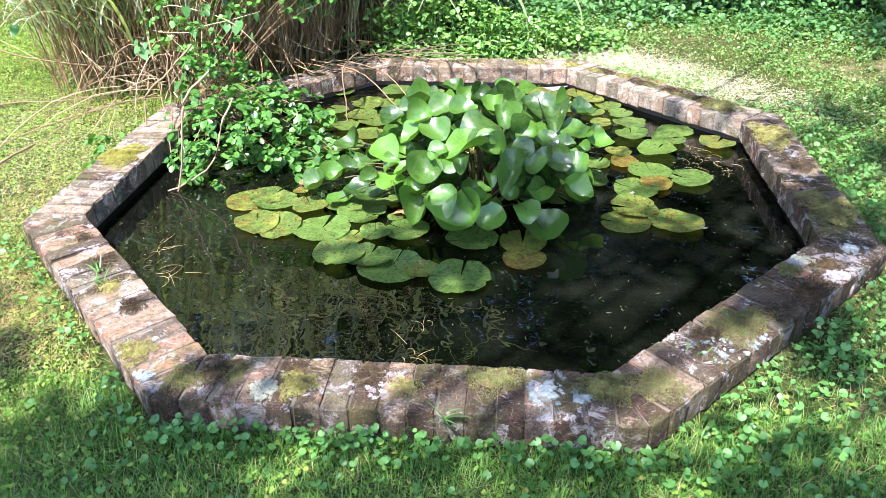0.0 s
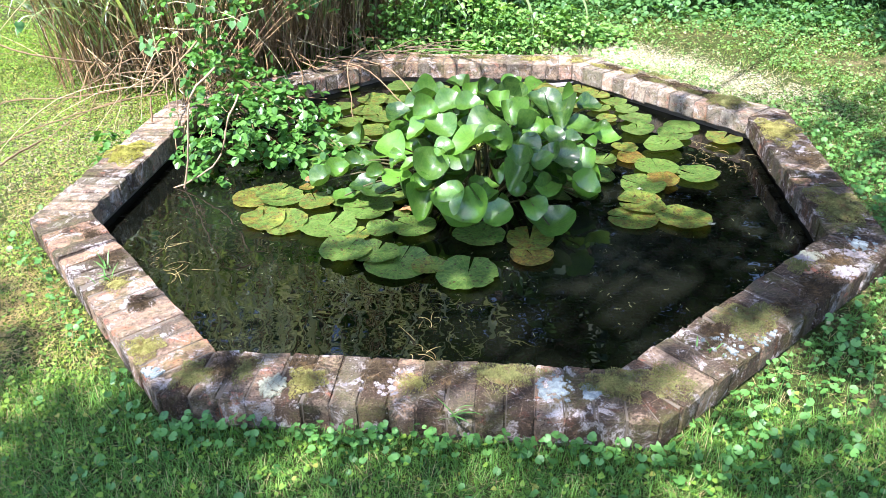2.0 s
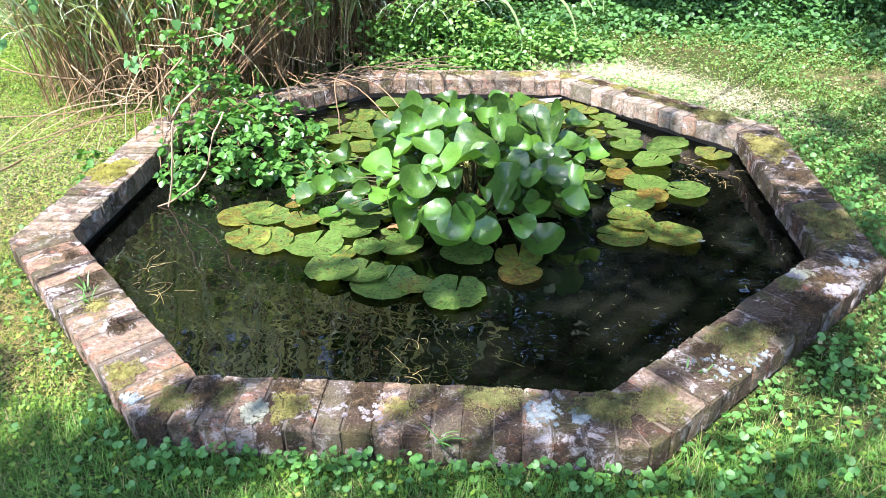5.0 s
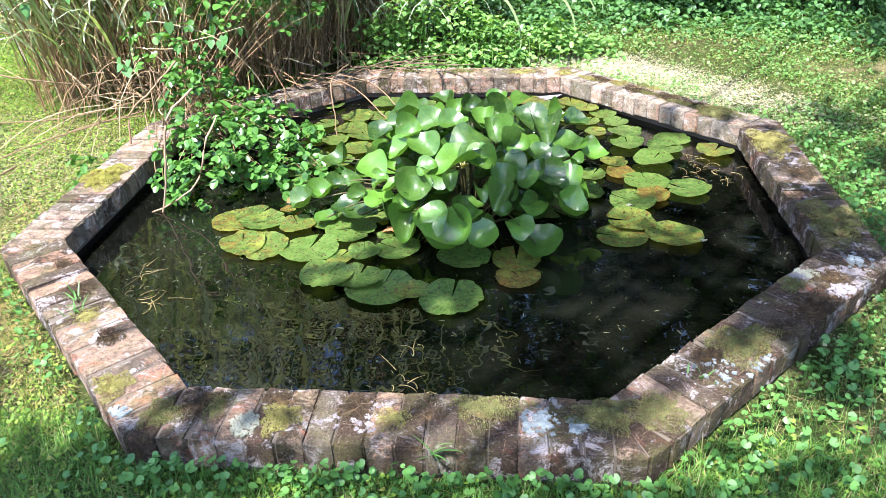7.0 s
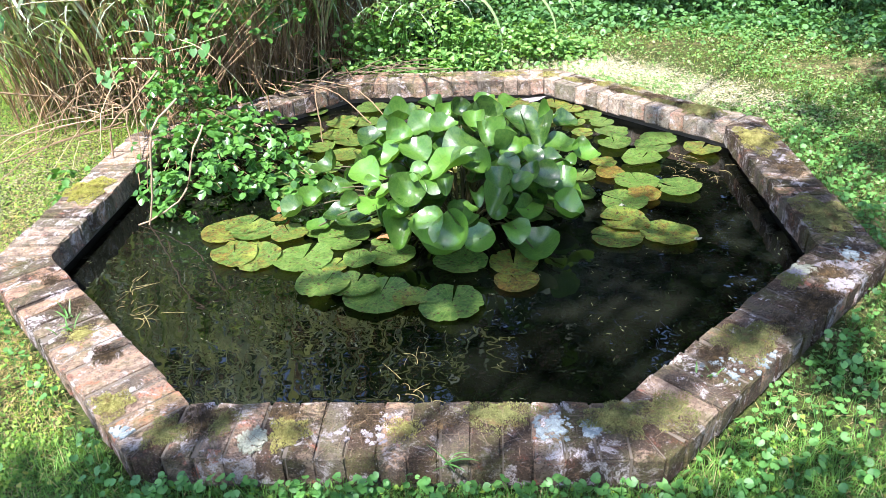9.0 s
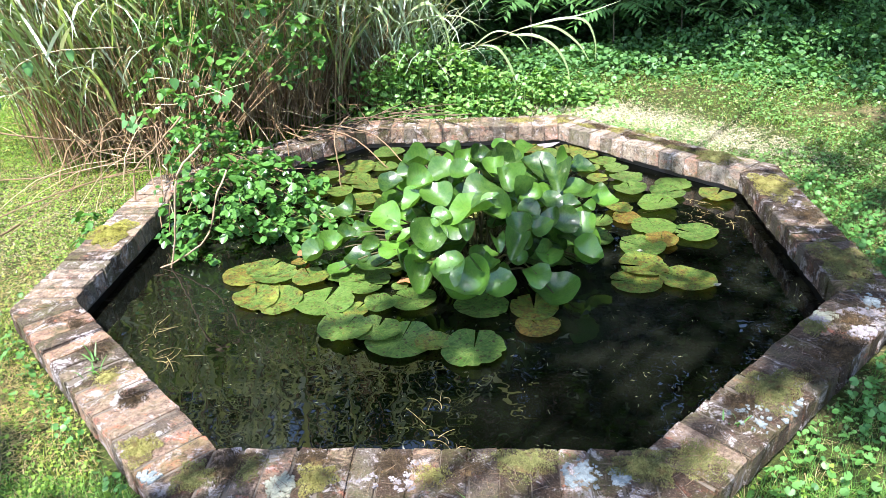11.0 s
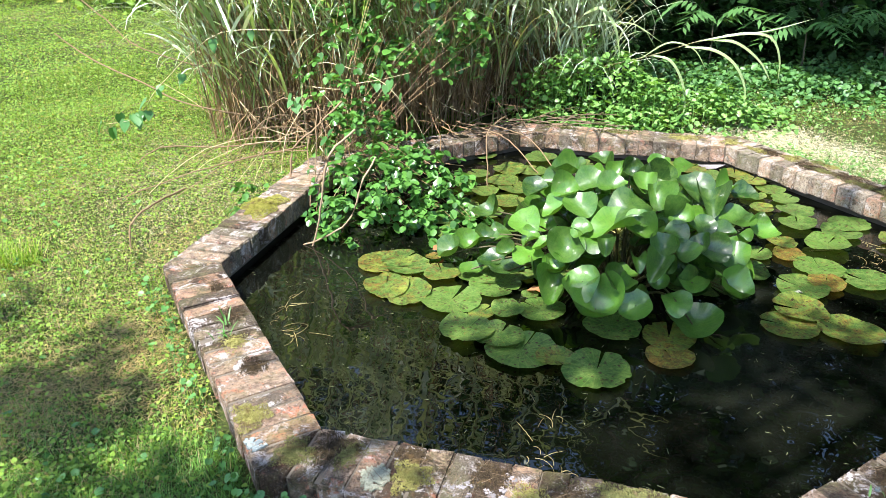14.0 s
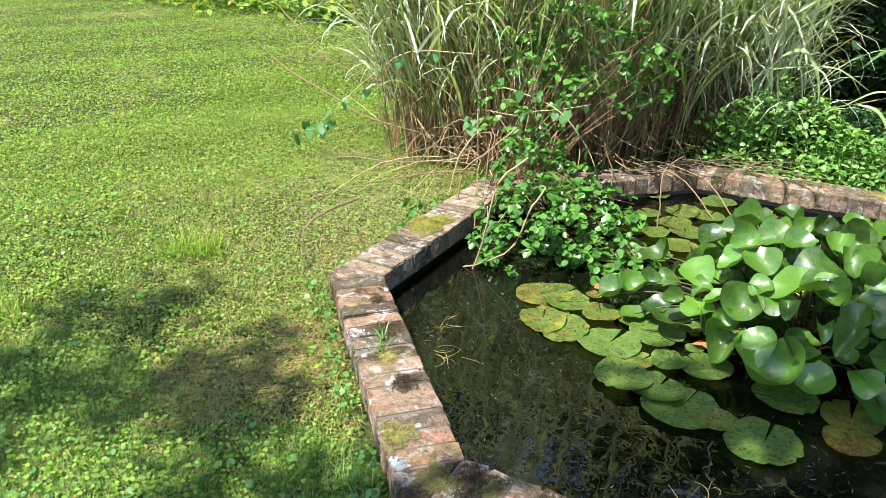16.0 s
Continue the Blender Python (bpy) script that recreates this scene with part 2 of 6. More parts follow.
M_BRICK = brick_material()
M_MORTAR = crust_material("old_mortar", (0.11, 0.085, 0.064), (0.165, 0.135, 0.103))
M_MOSS = moss_material("moss", (0.028, 0.028, 0.011), (0.105, 0.110, 0.036), (0.28, 0.275, 0.11))
M_MOSS_GOLD = moss_material("sunny_moss", (0.06, 0.055, 0.016), (0.22, 0.205, 0.055), (0.42, 0.39, 0.15))
M_MOSS_VIVID = moss_material("vivid_moss", (0.07, 0.07, 0.014), (0.29, 0.28, 0.05), (0.52, 0.49, 0.15))
M_MOSS_DARK = moss_material("dry_brown_moss", (0.012, 0.009, 0.006), (0.040, 0.028, 0.018), (0.13, 0.095, 0.055))
M_LICHEN_WHITE = crust_material("white_lichen", (0.23, 0.235, 0.165), (0.37, 0.365, 0.27))
M_LICHEN_GREY = crust_material("blue_grey_lichen", (0.15, 0.18, 0.19), (0.30, 0.34, 0.335))
M_LICHEN_LILAC = crust_material("lilac_lichen", (0.18, 0.16, 0.165), (0.31, 0.28, 0.29))
M_SOIL = earth_material()
M_WATER = water_material()
M_PAD = pad_material("lily_pad_skin", (0.028, 0.082, 0.013), (0.088, 0.172, 0.028), 0.32)
M_LEAF_BIG = pad_material("glossy_pond_leaf", (0.010, 0.044, 0.005), (0.108, 0.255, 0.026), 0.36, 0.8, 0.35, 0.10)
M_STALK = leaf_material("pond_stalk", (0.035, 0.030, 0.012), (0.09, 0.075, 0.025), 0.5, 0.1)
M_GRASS = leaf_material("lawn_blade", (0.045, 0.105, 0.008), (0.25, 0.38, 0.030), 0.55, 0.35, (0.46, 0.38, 0.16), 0.11, 0.3)
# the same lawn grass, cooler: shade at front and right is in its tone
M_GRASS_SHADE = leaf_material("shade_toned_lawn_blade", (0.040, 0.118, 0.016), (0.185, 0.36, 0.065), 0.5, 0.35, (0.44, 0.38, 0.19), 0.07, 0.35)
M_CLOVER = leaf_material("clover_leaf", (0.048, 0.125, 0.014), (0.25, 0.385, 0.055), 0.55, 0.35, (0.32, 0.32, 0.07), 0.07, 0.3)
M_COVER = leaf_material("ground_cover_leaf", (0.048, 0.135, 0.026), (0.19, 0.34, 0.09), 0.5, 0.3, (0.40, 0.38, 0.2), 0.06)
M_IVY = leaf_material("ground_ivy_leaf", (0.034, 0.120, 0.022), (0.14, 0.31, 0.070), 0.45, 0.3)
M_VINE = leaf_material("vine_leaf", (0.018, 0.070, 0.011), (0.120, 0.275, 0.052), 0.30, 0.30)
M_SHOOT = leaf_material("vine_shoot_leaf", (0.028, 0.100, 0.026), (0.105, 0.250, 0.065), 0.42, 0.3)
M_WEED = leaf_material("weed_leaf", (0.030, 0.098, 0.028), (0.135, 0.285, 0.085), 0.45, 0.35)
# weed leaf lightened for the sun on the patch behind the back rim
M_WEED_LIT = leaf_material("lit_weed_leaf", (0.035, 0.125, 0.020), (0.27, 0.47, 0.13), 0.42, 0.4)
# leaf tone lowered so that the wood's shade is in the colour too
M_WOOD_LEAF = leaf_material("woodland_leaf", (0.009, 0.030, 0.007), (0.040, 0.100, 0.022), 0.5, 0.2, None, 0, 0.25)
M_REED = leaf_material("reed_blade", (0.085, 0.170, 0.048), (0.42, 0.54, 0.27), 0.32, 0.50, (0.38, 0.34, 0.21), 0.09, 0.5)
M_CANE = leaf_material("dry_cane", (0.10, 0.052, 0.025), (0.42, 0.272, 0.14), 0.6, 0.05, (0.54, 0.43, 0.25), 0.08, 0.35, 25)
M_PALE_CANE = bark_material("bleached_cane", (0.085, 0.052, 0.030), (0.26, 0.175, 0.10))
M_STICK = bark_material("bleached_stick", (0.17, 0.105, 0.065), (0.38, 0.27, 0.17))
M_BARK = bark_material("tree_bark", (0.05, 0.04, 0.03), (0.13, 0.10, 0.075))
M_THATCH = leaf_material("dry_thatch", (0.10, 0.072, 0.028), (0.44, 0.35, 0.15), 0.7, 0.15)
# dry straw, paled beyond its own tone by the full sun on it
M_STRAW_SUNLIT = leaf_material("sunlit_straw", (0.40, 0.34, 0.22), (0.74, 0.68, 0.50), 0.7, 0.15)
M_BROWN_TURF = leaf_material("brown_dry_turf", (0.15, 0.085, 0.030), (0.42, 0.30, 0.11), 0.7, 0.15, (0.22, 0.26, 0.04), 0.3)
M_NEEDLE = leaf_material("dry_needle", (0.06, 0.035, 0.02), (0.20, 0.135, 0.08), 0.7, 0.0)
# reed blade paled: sun and gloss on the blades are in this colour
M_REED_SUNLIT = leaf_material("sunlit_reed_blade", (0.32, 0.41, 0.23), (0.72, 0.77, 0.60), 0.22, 0.20)
M_REED_ARCH = leaf_material("arching_reed_leaf", (0.22, 0.33, 0.12), (0.40, 0.48, 0.24), 0.38, 0.4)
M_DEAD_LEAF = leaf_material("fallen_leaf", (0.26, 0.10, 0.04), (0.42, 0.20, 0.09), 0.6, 0.2)
M_FLECK = leaf_material("floating_fleck", (0.05, 0.06, 0.02), (0.22, 0.23, 0.12), 0.6, 0.2)
M_PETAL = leaf_material("pale_petal", (0.55, 0.50, 0.16), (0.70, 0.66, 0.28), 0.5, 0.3)


# ---- mesh helpers ----
def mesh_from(name, verts, faces, mat, smooth=True):
    """verts: n x 3 array; faces: m x k array of one face size."""
    verts, faces = np.asarray(verts, np.float32).reshape(-1, 3), np.asarray(faces, np.int32)
    me = bpy.data.meshes.new(name)
    k, n = faces.shape[1], len(faces)
    me.vertices.add(len(verts))
    me.vertices.foreach_set("co", verts.ravel())
    me.loops.add(n * k)
    me.loops.foreach_set("vertex_index", faces.ravel())
    me.polygons.add(n)
    me.polygons.foreach_set("loop_start", np.arange(0, n * k, k, dtype=np.int32))
    me.polygons.foreach_set("use_smooth", np.full(n, smooth))
    me.update(calc_edges=True)
    me.validate()
    me.materials.append(mat)
    return me


def child(ob, parent):
    ob.parent = parent
    return ob


def part(name, bm, mat, parent, label="", smooth=False):
    me = bpy.data.meshes.new(name)
    bm.to_mesh(me)
    bm.free()
    me.materials.append(mat)
    if smooth:
        me.polygons.foreach_set("use_smooth", np.full(len(me.polygons), True))
    ob = new(name, me)
    ob.parent = parent
    return tagged(ob, label)


def joined(name, parts):
    """Several (verts, faces) of one face size as one pair."""
    vs, fs, n = [], [], 0
    for v, f in parts:
        v = np.asarray(v, np.float32).reshape(-1, 3)
        vs.append(v)
        fs.append(np.asarray(f) + n)
        n += len(v)
    return np.concatenate(vs), np.concatenate(fs)


def ribbons(base, az, length, lean, droop, width, steps=4, fold=0.0, twist=0.0):
    """Blades that grow from base, lean degrees off upright towards az and bend on by droop degrees; tapered to the tip."""
    n = len(base)
    az, lean, droop = np.radians(az), np.radians(lean), np.radians(droop)
    pts = [np.array(base, float)]
    s = np.linspace(0, 1, steps + 1)
    for i in range(steps):
        a = lean + droop * ((i + 0.5) / steps) ** 1.5
        d = np.stack([np.sin(a) * np.cos(az), np.sin(a) * np.sin(az), np.cos(a)], 1)
        pts.append(pts[-1] + d * (length / steps)[:, None])
    pts = np.stack(pts, 1)
    tw = az + np.pi / 2 + twist
    side = np.stack([np.cos(tw), np.sin(tw), np.zeros(n)], 1)
    w = width[:, None] * np.minimum(1.0, 0.55 + 1.6 * s)[None] * (1 - s ** 2.2)[None] + 0.0004
    left, right = pts - side[:, None] * w[:, :, None] / 2, pts + side[:, None] * w[:, :, None] / 2
    if fold:
        mid = pts - np.array([0, 0, 1.0]) * w[:, :, None] * fold
        v, cols = np.stack([left, mid, right], 2), 3
    else:
        v, cols = np.stack([left, right], 2), 2
    idx = np.arange(n)[:, None, None] * (steps + 1) * cols + np.arange(steps)[None, :, None] * cols + np.arange(cols - 1)[None, None, :]
    f = np.stack([idx, idx + 1, idx + cols + 1, idx + cols], -1).reshape(-1, 4)
    return v.reshape(-1, 3), f


def tubes(paths, radii, sides=5):
    """Tapered round stems along paths (n x s x 3), radii n x s."""
    paths, radii = np.asarray(paths, float), np.asarray(radii, float)
    n, s, _ = paths.shape
    tan = np.gradient(paths, axis=1)
    tan /= np.linalg.norm(tan, axis=2, keepdims=True) + 1e-9
    ref = np.where(np.abs(tan[..., 2:3]) > 0.9, np.array([1.0, 0, 0]), np.array([0, 0, 1.0]))
    u = np.cross(tan, ref)
    u /= np.linalg.norm(u, axis=2, keepdims=True) + 1e-9
    v = np.cross(tan, u)
    a = np.arange(sides) * 2 * np.pi / sides
    ring = paths[:, :, None] + radii[:, :, None, None] * (np.cos(a)[None, None, :, None] * u[:, :, None] + np.sin(a)[None, None, :, None] * v[:, :, None])
    i = np.arange(n)[:, None, None] * s * sides + np.arange(s - 1)[None, :, None] * sides
    k, k2 = np.arange(sides)[None, None], ((np.arange(sides) + 1) % sides)[None, None]
    f = np.stack([i + k, i + k2, i + sides + k2, i + sides + k], -1).reshape(-1, 4)
    return ring.reshape(-1, 3), f


def leaf_shape(kind):
    """Small leaf templates of quads, length 1 along +x from the stalk, slightly folded."""
    if kind == "round":
        a = np.radians([160, 115, 70, 25, -25, -70, -115, -160])
        rim = np.stack([0.5 + 0.5 * np.cos(a), 0.52 * np.sin(a), 0.10 * np.abs(np.sin(a))], 1)
        v = np.concatenate([[[0.12, 0, 0]], rim, [[0.98, 0, -0.02]]])
        v[9] = (1.0, 0, -0.03)
        f = [(0, 3, 2, 1), (0, 9, 4, 3), (0, 6, 5, 9), (0, 8, 7, 6)]
    elif kind == "oval":
        v = np.array([[0, 0, 0], [0.3, 0.24, 0.05], [0.66, 0.23, 0.05], [1, 0, -0.06], [0.66, -0.23, 0.05], [0.3, -0.24, 0.05], [0.34, 0, -0.02], [0.68, 0, -0.02]])
        f = [(0, 6, 2, 1), (0, 5, 4, 6), (6, 4, 3, 2)]
    elif kind == "heart":
        v = np.array([[0, 0, 0], [-0.12, 0.26, 0.05], [0.22, 0.46, 0.08], [0.62, 0.30, 0.03], [1, 0, -0.08], [0.62, -0.30, 0.03], [0.22, -0.46, 0.08], [-0.12, -0.26, 0.05]])
        f = [(0, 3, 2, 1), (0, 5, 4, 3), (0, 7, 6, 5)]
    elif kind == "ovate":
        v = np.array([[0, 0, 0], [0.16, 0.29, 0.06], [0.52, 0.40, 0.10], [0.86, 0.26, 0.04], [1, 0, -0.06], [0.86, -0.26, 0.04], [0.52, -0.40, 0.10], [0.16, -0.29, 0.06], [0.5, 0, -0.02]])
        f = [(0, 8, 2, 1), (8, 4, 3, 2), (8, 6, 5, 4), (0, 7, 6, 8)]
    elif kind == "kidney":
        ang = np.radians([165, 135, 105, 78, 52, 26, 0, -26, -52, -78, -105, -135, -165])
        rad = np.array([0.50, 0.56, 0.53, 0.57, 0.53, 0.56, 0.52, 0.56, 0.53, 0.57, 0.53, 0.56, 0.50])
        lift = 0.16 * np.abs(np.sin(ang)) ** 1.5 + np.array([0.0, 0.03] * 6 + [0.0])
        v = np.concatenate([[[0.36, 0, 0.0]], np.column_stack([0.42 + rad * np.cos(ang), 1.1 * rad * np.sin(ang), lift])])
        f = [(0, 3, 2, 1), (0, 5, 4, 3), (0, 7, 6, 5), (0, 9, 8, 7), (0, 11, 10, 9), (0, 13, 12, 11)]
    elif kind in ("simple", "broad"):
        w = 0.33 if kind == "simple" else 0.45
        v = np.array([[0, 0, 0], [0.55, w, 0.10], [1, 0, -0.05], [0.55, -w, 0.10]])
        f = [(0, 3, 2, 1)]
    else:
        v = np.array([[0, 0, 0], [0.45, 0.13, 0.02], [1, 0, -0.05], [0.45, -0.13, 0.02]])
        f = [(0, 3, 2, 1)]
    return np.array(v, float), np.array(f)


def leaves(places, az, tilt, size, kind, roll=None):
    """Many small leaves: at places, pointing to az, tipped by tilt degrees (90: hanging straight down)."""
    v, f = leaf_shape(kind)
    n = len(places)
    az, ti = np.radians(az), np.radians(tilt)
    x = np.stack([np.cos(az) * np.cos(ti), np.sin(az) * np.cos(ti), -np.sin(ti)], 1)
    y = np.stack([-np.sin(az), np.cos(az), np.zeros(n)], 1)
    if roll is not None:
        z0 = np.cross(x, y)
        r = np.radians(roll)[:, None]
        y = y * np.cos(r) + z0 * np.sin(r)
    z = np.cross(x, y)
    s = np.asarray(size)[:, None, None]
    out = np.asarray(places)[:, None] + s * (v[None, :, 0:1] * x[:, None] + v[None, :, 1:2] * y[:, None] + v[None, :, 2:3] * z[:, None])
    ff = (np.arange(n)[:, None, None] * len(v) + f[None]).reshape(-1, f.shape[1])
    return out.reshape(-1, 3), ff


# ---- the pond: a regular octagon ----
T8 = math.tan(math.pi / 8)


def side_axes(k):
    a = radians(-90 + 45 * k)
    n = np.array([math.cos(a), math.sin(a)])
    return n, np.array([-n[1], n[0]])


def octagon_reach(x, y):
    """The apothem of the octagon through (x, y)."""
    return np.max([x * side_axes(k)[0][0] + y * side_axes(k)[0][1] for k in range(8)], axis=0)


def ground_z(x, y):
    d = np.clip((octagon_reach(x, y) - 1.5) / 1.5, 0, 1)
    return d * (0.018 * np.sin(1.7 * x + 0.6) * np.cos(1.3 * y) + 0.012 * np.sin(4.1 * x - 2.7 * y))


def octagon_ring(apothems, zs):
    """A closed band of octagon loops, one for each apothem and height."""
    v = []
    for a, z in zip(apothems, zs):
        for k in range(8):
            ang = radians(-112.5 + 45 * k)
            r = a / math.cos(math.pi / 8)
            v.append((r * math.cos(ang), r * math.sin(ang), z))
    f = [(i * 8 + k, i * 8 + (k + 1) % 8, (i + 1) * 8 + (k + 1) % 8, (i + 1) * 8 + k) for i in range(len(zs) - 1) for k in range(8)]
    return np.array(v), np.array(f)


def build_ground():
    rings, seg = 70, 96
    v = []
    for i in range(rings):
        u = i / (rings - 1)
        a = 1.44 + 2.2 * u + 95 * u ** 4
        for k in range(seg):
            th = 2 * math.pi * k / seg
            c, s = math.cos(th), math.sin(th)
            to_oct = a / octagon_reach(c, s)
            r = to_oct * (1 - min(1, u * 1.6)) + a * min(1, u * 1.6)
            x, y = r * c, r * s
            v.append((x, y, float(ground_z(np.float64(x), np.float64(y)))))
    f = [(i * seg + k, i * seg + (k + 1) % seg, (i + 1) * seg + (k + 1) % seg, (i + 1) * seg + k) for i in range(rings - 1) for k in range(seg)]
    ob = new("ground", mesh_from("ground", v, f, M_SOIL))
    tagged(ob, "soil and thin lawn turf around the pond", "ground", kind="structure")


def build_water():
    v, f = octagon_ring([0.02, 0.5, 1.0, 1.36], [Z_WATER] * 4)
    ob = new("water", mesh_from("water", v, f, M_WATER))
    tagged(ob, "dark still pond water with murky patches", "water", kind="structure")
    v, f = octagon_ring([1.38, 1.38, 0.02], [-0.02, -0.5, -0.5])
    ob = new("pond_basin", mesh_from("pond_basin", v, f[:, ::-1], M_MORTAR))
    tagged(ob, "sunken concrete basin under dark water", "basin", kind="structure")


build_ground()
build_water()


# ---- lily pads and big pond leaves ----
def round_leaf(radius, notch_deg, cup, wave, seed, rings=5, seg=54):
    """A round leaf with a slit to its stalk; the slit opens along +x. cup lifts the rim, wave ruffles it."""
    r = np.random.default_rng(seed)
    ph = r.uniform(0, 6.28, 4)
    bites = [(r.uniform(0.4, 5.9), r.uniform(0.04, 0.13), r.uniform(0.03, 0.13)) for _ in range(int(r.integers(1, 5)))]
    half = radians(notch_deg) / 2
    th = np.linspace(half, 2 * math.pi - half, seg + 1)
    v = [(0, 0, 0)]
    for i in range(1, rings + 1):
        u = i / rings
        for t in th:
            lobes = 1 + 0.045 * math.sin(2 * t + ph[0]) + 0.02 * math.sin(5 * t + ph[1]) + 0.012 * math.sin(13 * t + ph[2]) - u ** 3 * sum(deep * math.exp(-((t - at) / wide) ** 2) for at, wide, deep in bites)
            edge = min(1.0, (t - half) / 0.22, (2 * math.pi - half - t) / 0.22)
            rr = radius * u * lobes * (0.93 + 0.07 * math.sqrt(max(edge, 0)))
            z = cup * radius * u ** 2 + wave * radius * u ** 2 * (math.sin(2 * t + ph[3]) + 0.5 * math.sin(5 * t + ph[1]))
            v.append((rr * math.cos(t), rr * math.sin(t), z))
    n = seg + 1
    f = [(0, 1 + k, 2 + k, 2 + k) for k in range(seg)]
    quads = [(1 + i * n + k, 1 + (i + 1) * n + k, 2 + (i + 1) * n + k, 2 + i * n + k) for i in range(rings - 1) for k in range(seg)]
    bm = bmesh.new()
    bv = [bm.verts.new(p) for p in v]
    for a, b, c, _ in f:
        bm.faces.new((bv[a], bv[b], bv[c]))
    for q in quads:
        bm.faces.new([bv[i] for i in q])
    return bm


# x, y, radius, direction of the slit, yellowing
PADS_A = [
    (-0.805, -0.184, 0.108, 100, 0.7), (-0.741, -0.149, 0.085, 60, 0.55), (-0.694, -0.208, 0.089, 20, 0.4), (-0.721, -0.385, 0.093, 100, 0.6), (-0.712, -0.304, 0.07, 60, 0.6), (-0.632, -0.403, 0.101, 200, 0.5),
    (-0.453, -0.418, 0.111, 75, 0.2), (-0.544, -0.234, 0.074, 120, 0.55), (-0.392, -0.179, 0.112, 10, 0.25), (-0.256, -0.118, 0.094, 40, 0.2), (-0.322, -0.269, 0.1, 330, 0.15), (-0.239, -0.439, 0.065, 100, 0.2),
    (-0.328, -0.463, 0.051, 60, 0.6), (-0.121, -0.4, 0.089, 160, 0.1), (-0.346, -0.601, 0.099, 70, 0.3), (-0.229, -0.613, 0.088, 80, 0.15), (-0.144, -0.665, 0.12, 75, 0.12), (-0.029, -0.683, 0.065, 300, 0.6),
]
PADS_B = [
    (0.107, -0.725, 0.113, 85, 0.12), (0.127, -0.466, 0.099, 200, 0.25), (0.318, -0.462, 0.096, 90, 0.6), (0.325, -0.582, 0.079, 120, 1.1), (-0.183, -0.308, 0.033, 10, 0.2), (-0.618, -0.109, 0.033, 60, 0.95),
    (0.712, -0.278, 0.098, 170, 0.55), (0.906, -0.27, 0.106, 150, 0.55), (0.758, -0.166, 0.098, 180, 0.6), (0.784, -0.001, 0.102, 160, 0.2), (0.872, 0.202, 0.099, 100, 0.15), (1.031, 0.13, 0.091, 160, 0.2),
    (0.875, 0.07, 0.074, 80, 0.85), (0.589, 0.086, 0.09, 110, 0.3), (0.644, 0.273, 0.066, 60, 0.15), (0.77, 0.299, 0.069, 300, 0.95), (0.75, 0.401, 0.063, 100, 0.6), (0.93, 0.425, 0.094, 60, 0.15),
]
PADS_C = [
    (1.058, 0.692, 0.092, 200, 0.15), (1.005, 0.58, 0.087, 20, 0.15), (0.836, 0.621, 0.083, 90, 0.1), (0.842, 0.765, 0.083, 40, 0.15), (0.703, 0.789, 0.058, 0, 0.6), (0.814, 0.909, 0.068, 50, 0.2),
    (0.758, 1.025, 0.07, 80, 0.35), (1.221, 0.522, 0.084, 60, 0.6), (0.384, 1.248, 0.083, 120, 0.65), (0.492, 1.158, 0.081, 30, 0.3), (0.603, 1.21, 0.076, 90, 0.65), (0.673, 1.093, 0.074, 70, 0.6),
    (0.556, 0.989, 0.066, 20, 0.5), (0.676, 0.927, 0.062, 60, 0.45), (-0.402, 1.213, 0.09, 90, 0.25), (-0.54, 0.99, 0.093, 40, 0.45), (-0.412, 1.014, 0.081, 80, 0.4), (-0.538, 0.816, 0.089, 10, 0.45),
]
PADS_D = [
    (-0.457, 0.738, 0.088, 120, 0.4), (-0.588, 0.651, 0.075, 200, 0.4), (-0.447, 0.567, 0.084, 60, 0.5), (-0.683, 0.894, 0.067, 150, 0.35), (-0.646, 0.44, 0.085, 90, 0.45), (-0.51, 0.391, 0.076, 30, 0.3),
    (0.455, -0.053, 0.092, 300, 0.15), (0.361, -0.075, 0.073, 60, 0.15), (-0.687, 0.273, 0.085, 100, 0.2), (-0.613, 0.138, 0.071, 20, 0.2), (0.32, 1.275, 0.071, 70, 0.6), (0.242, 1.175, 0.063, 70, 0.5),
    (-0.068, -0.138, 0.072, 45, 0.25), (-0.115, -0.227, 0.046, 200, 0.15), (0.756, 1.179, 0.056, 20, 0.6), (-0.186, 1.174, 0.08, 10, 0.4), (-0.707, 1.179, 0.065, 100, 0.3), (-0.716, 0.733, 0.065, 100, 0.3),
]


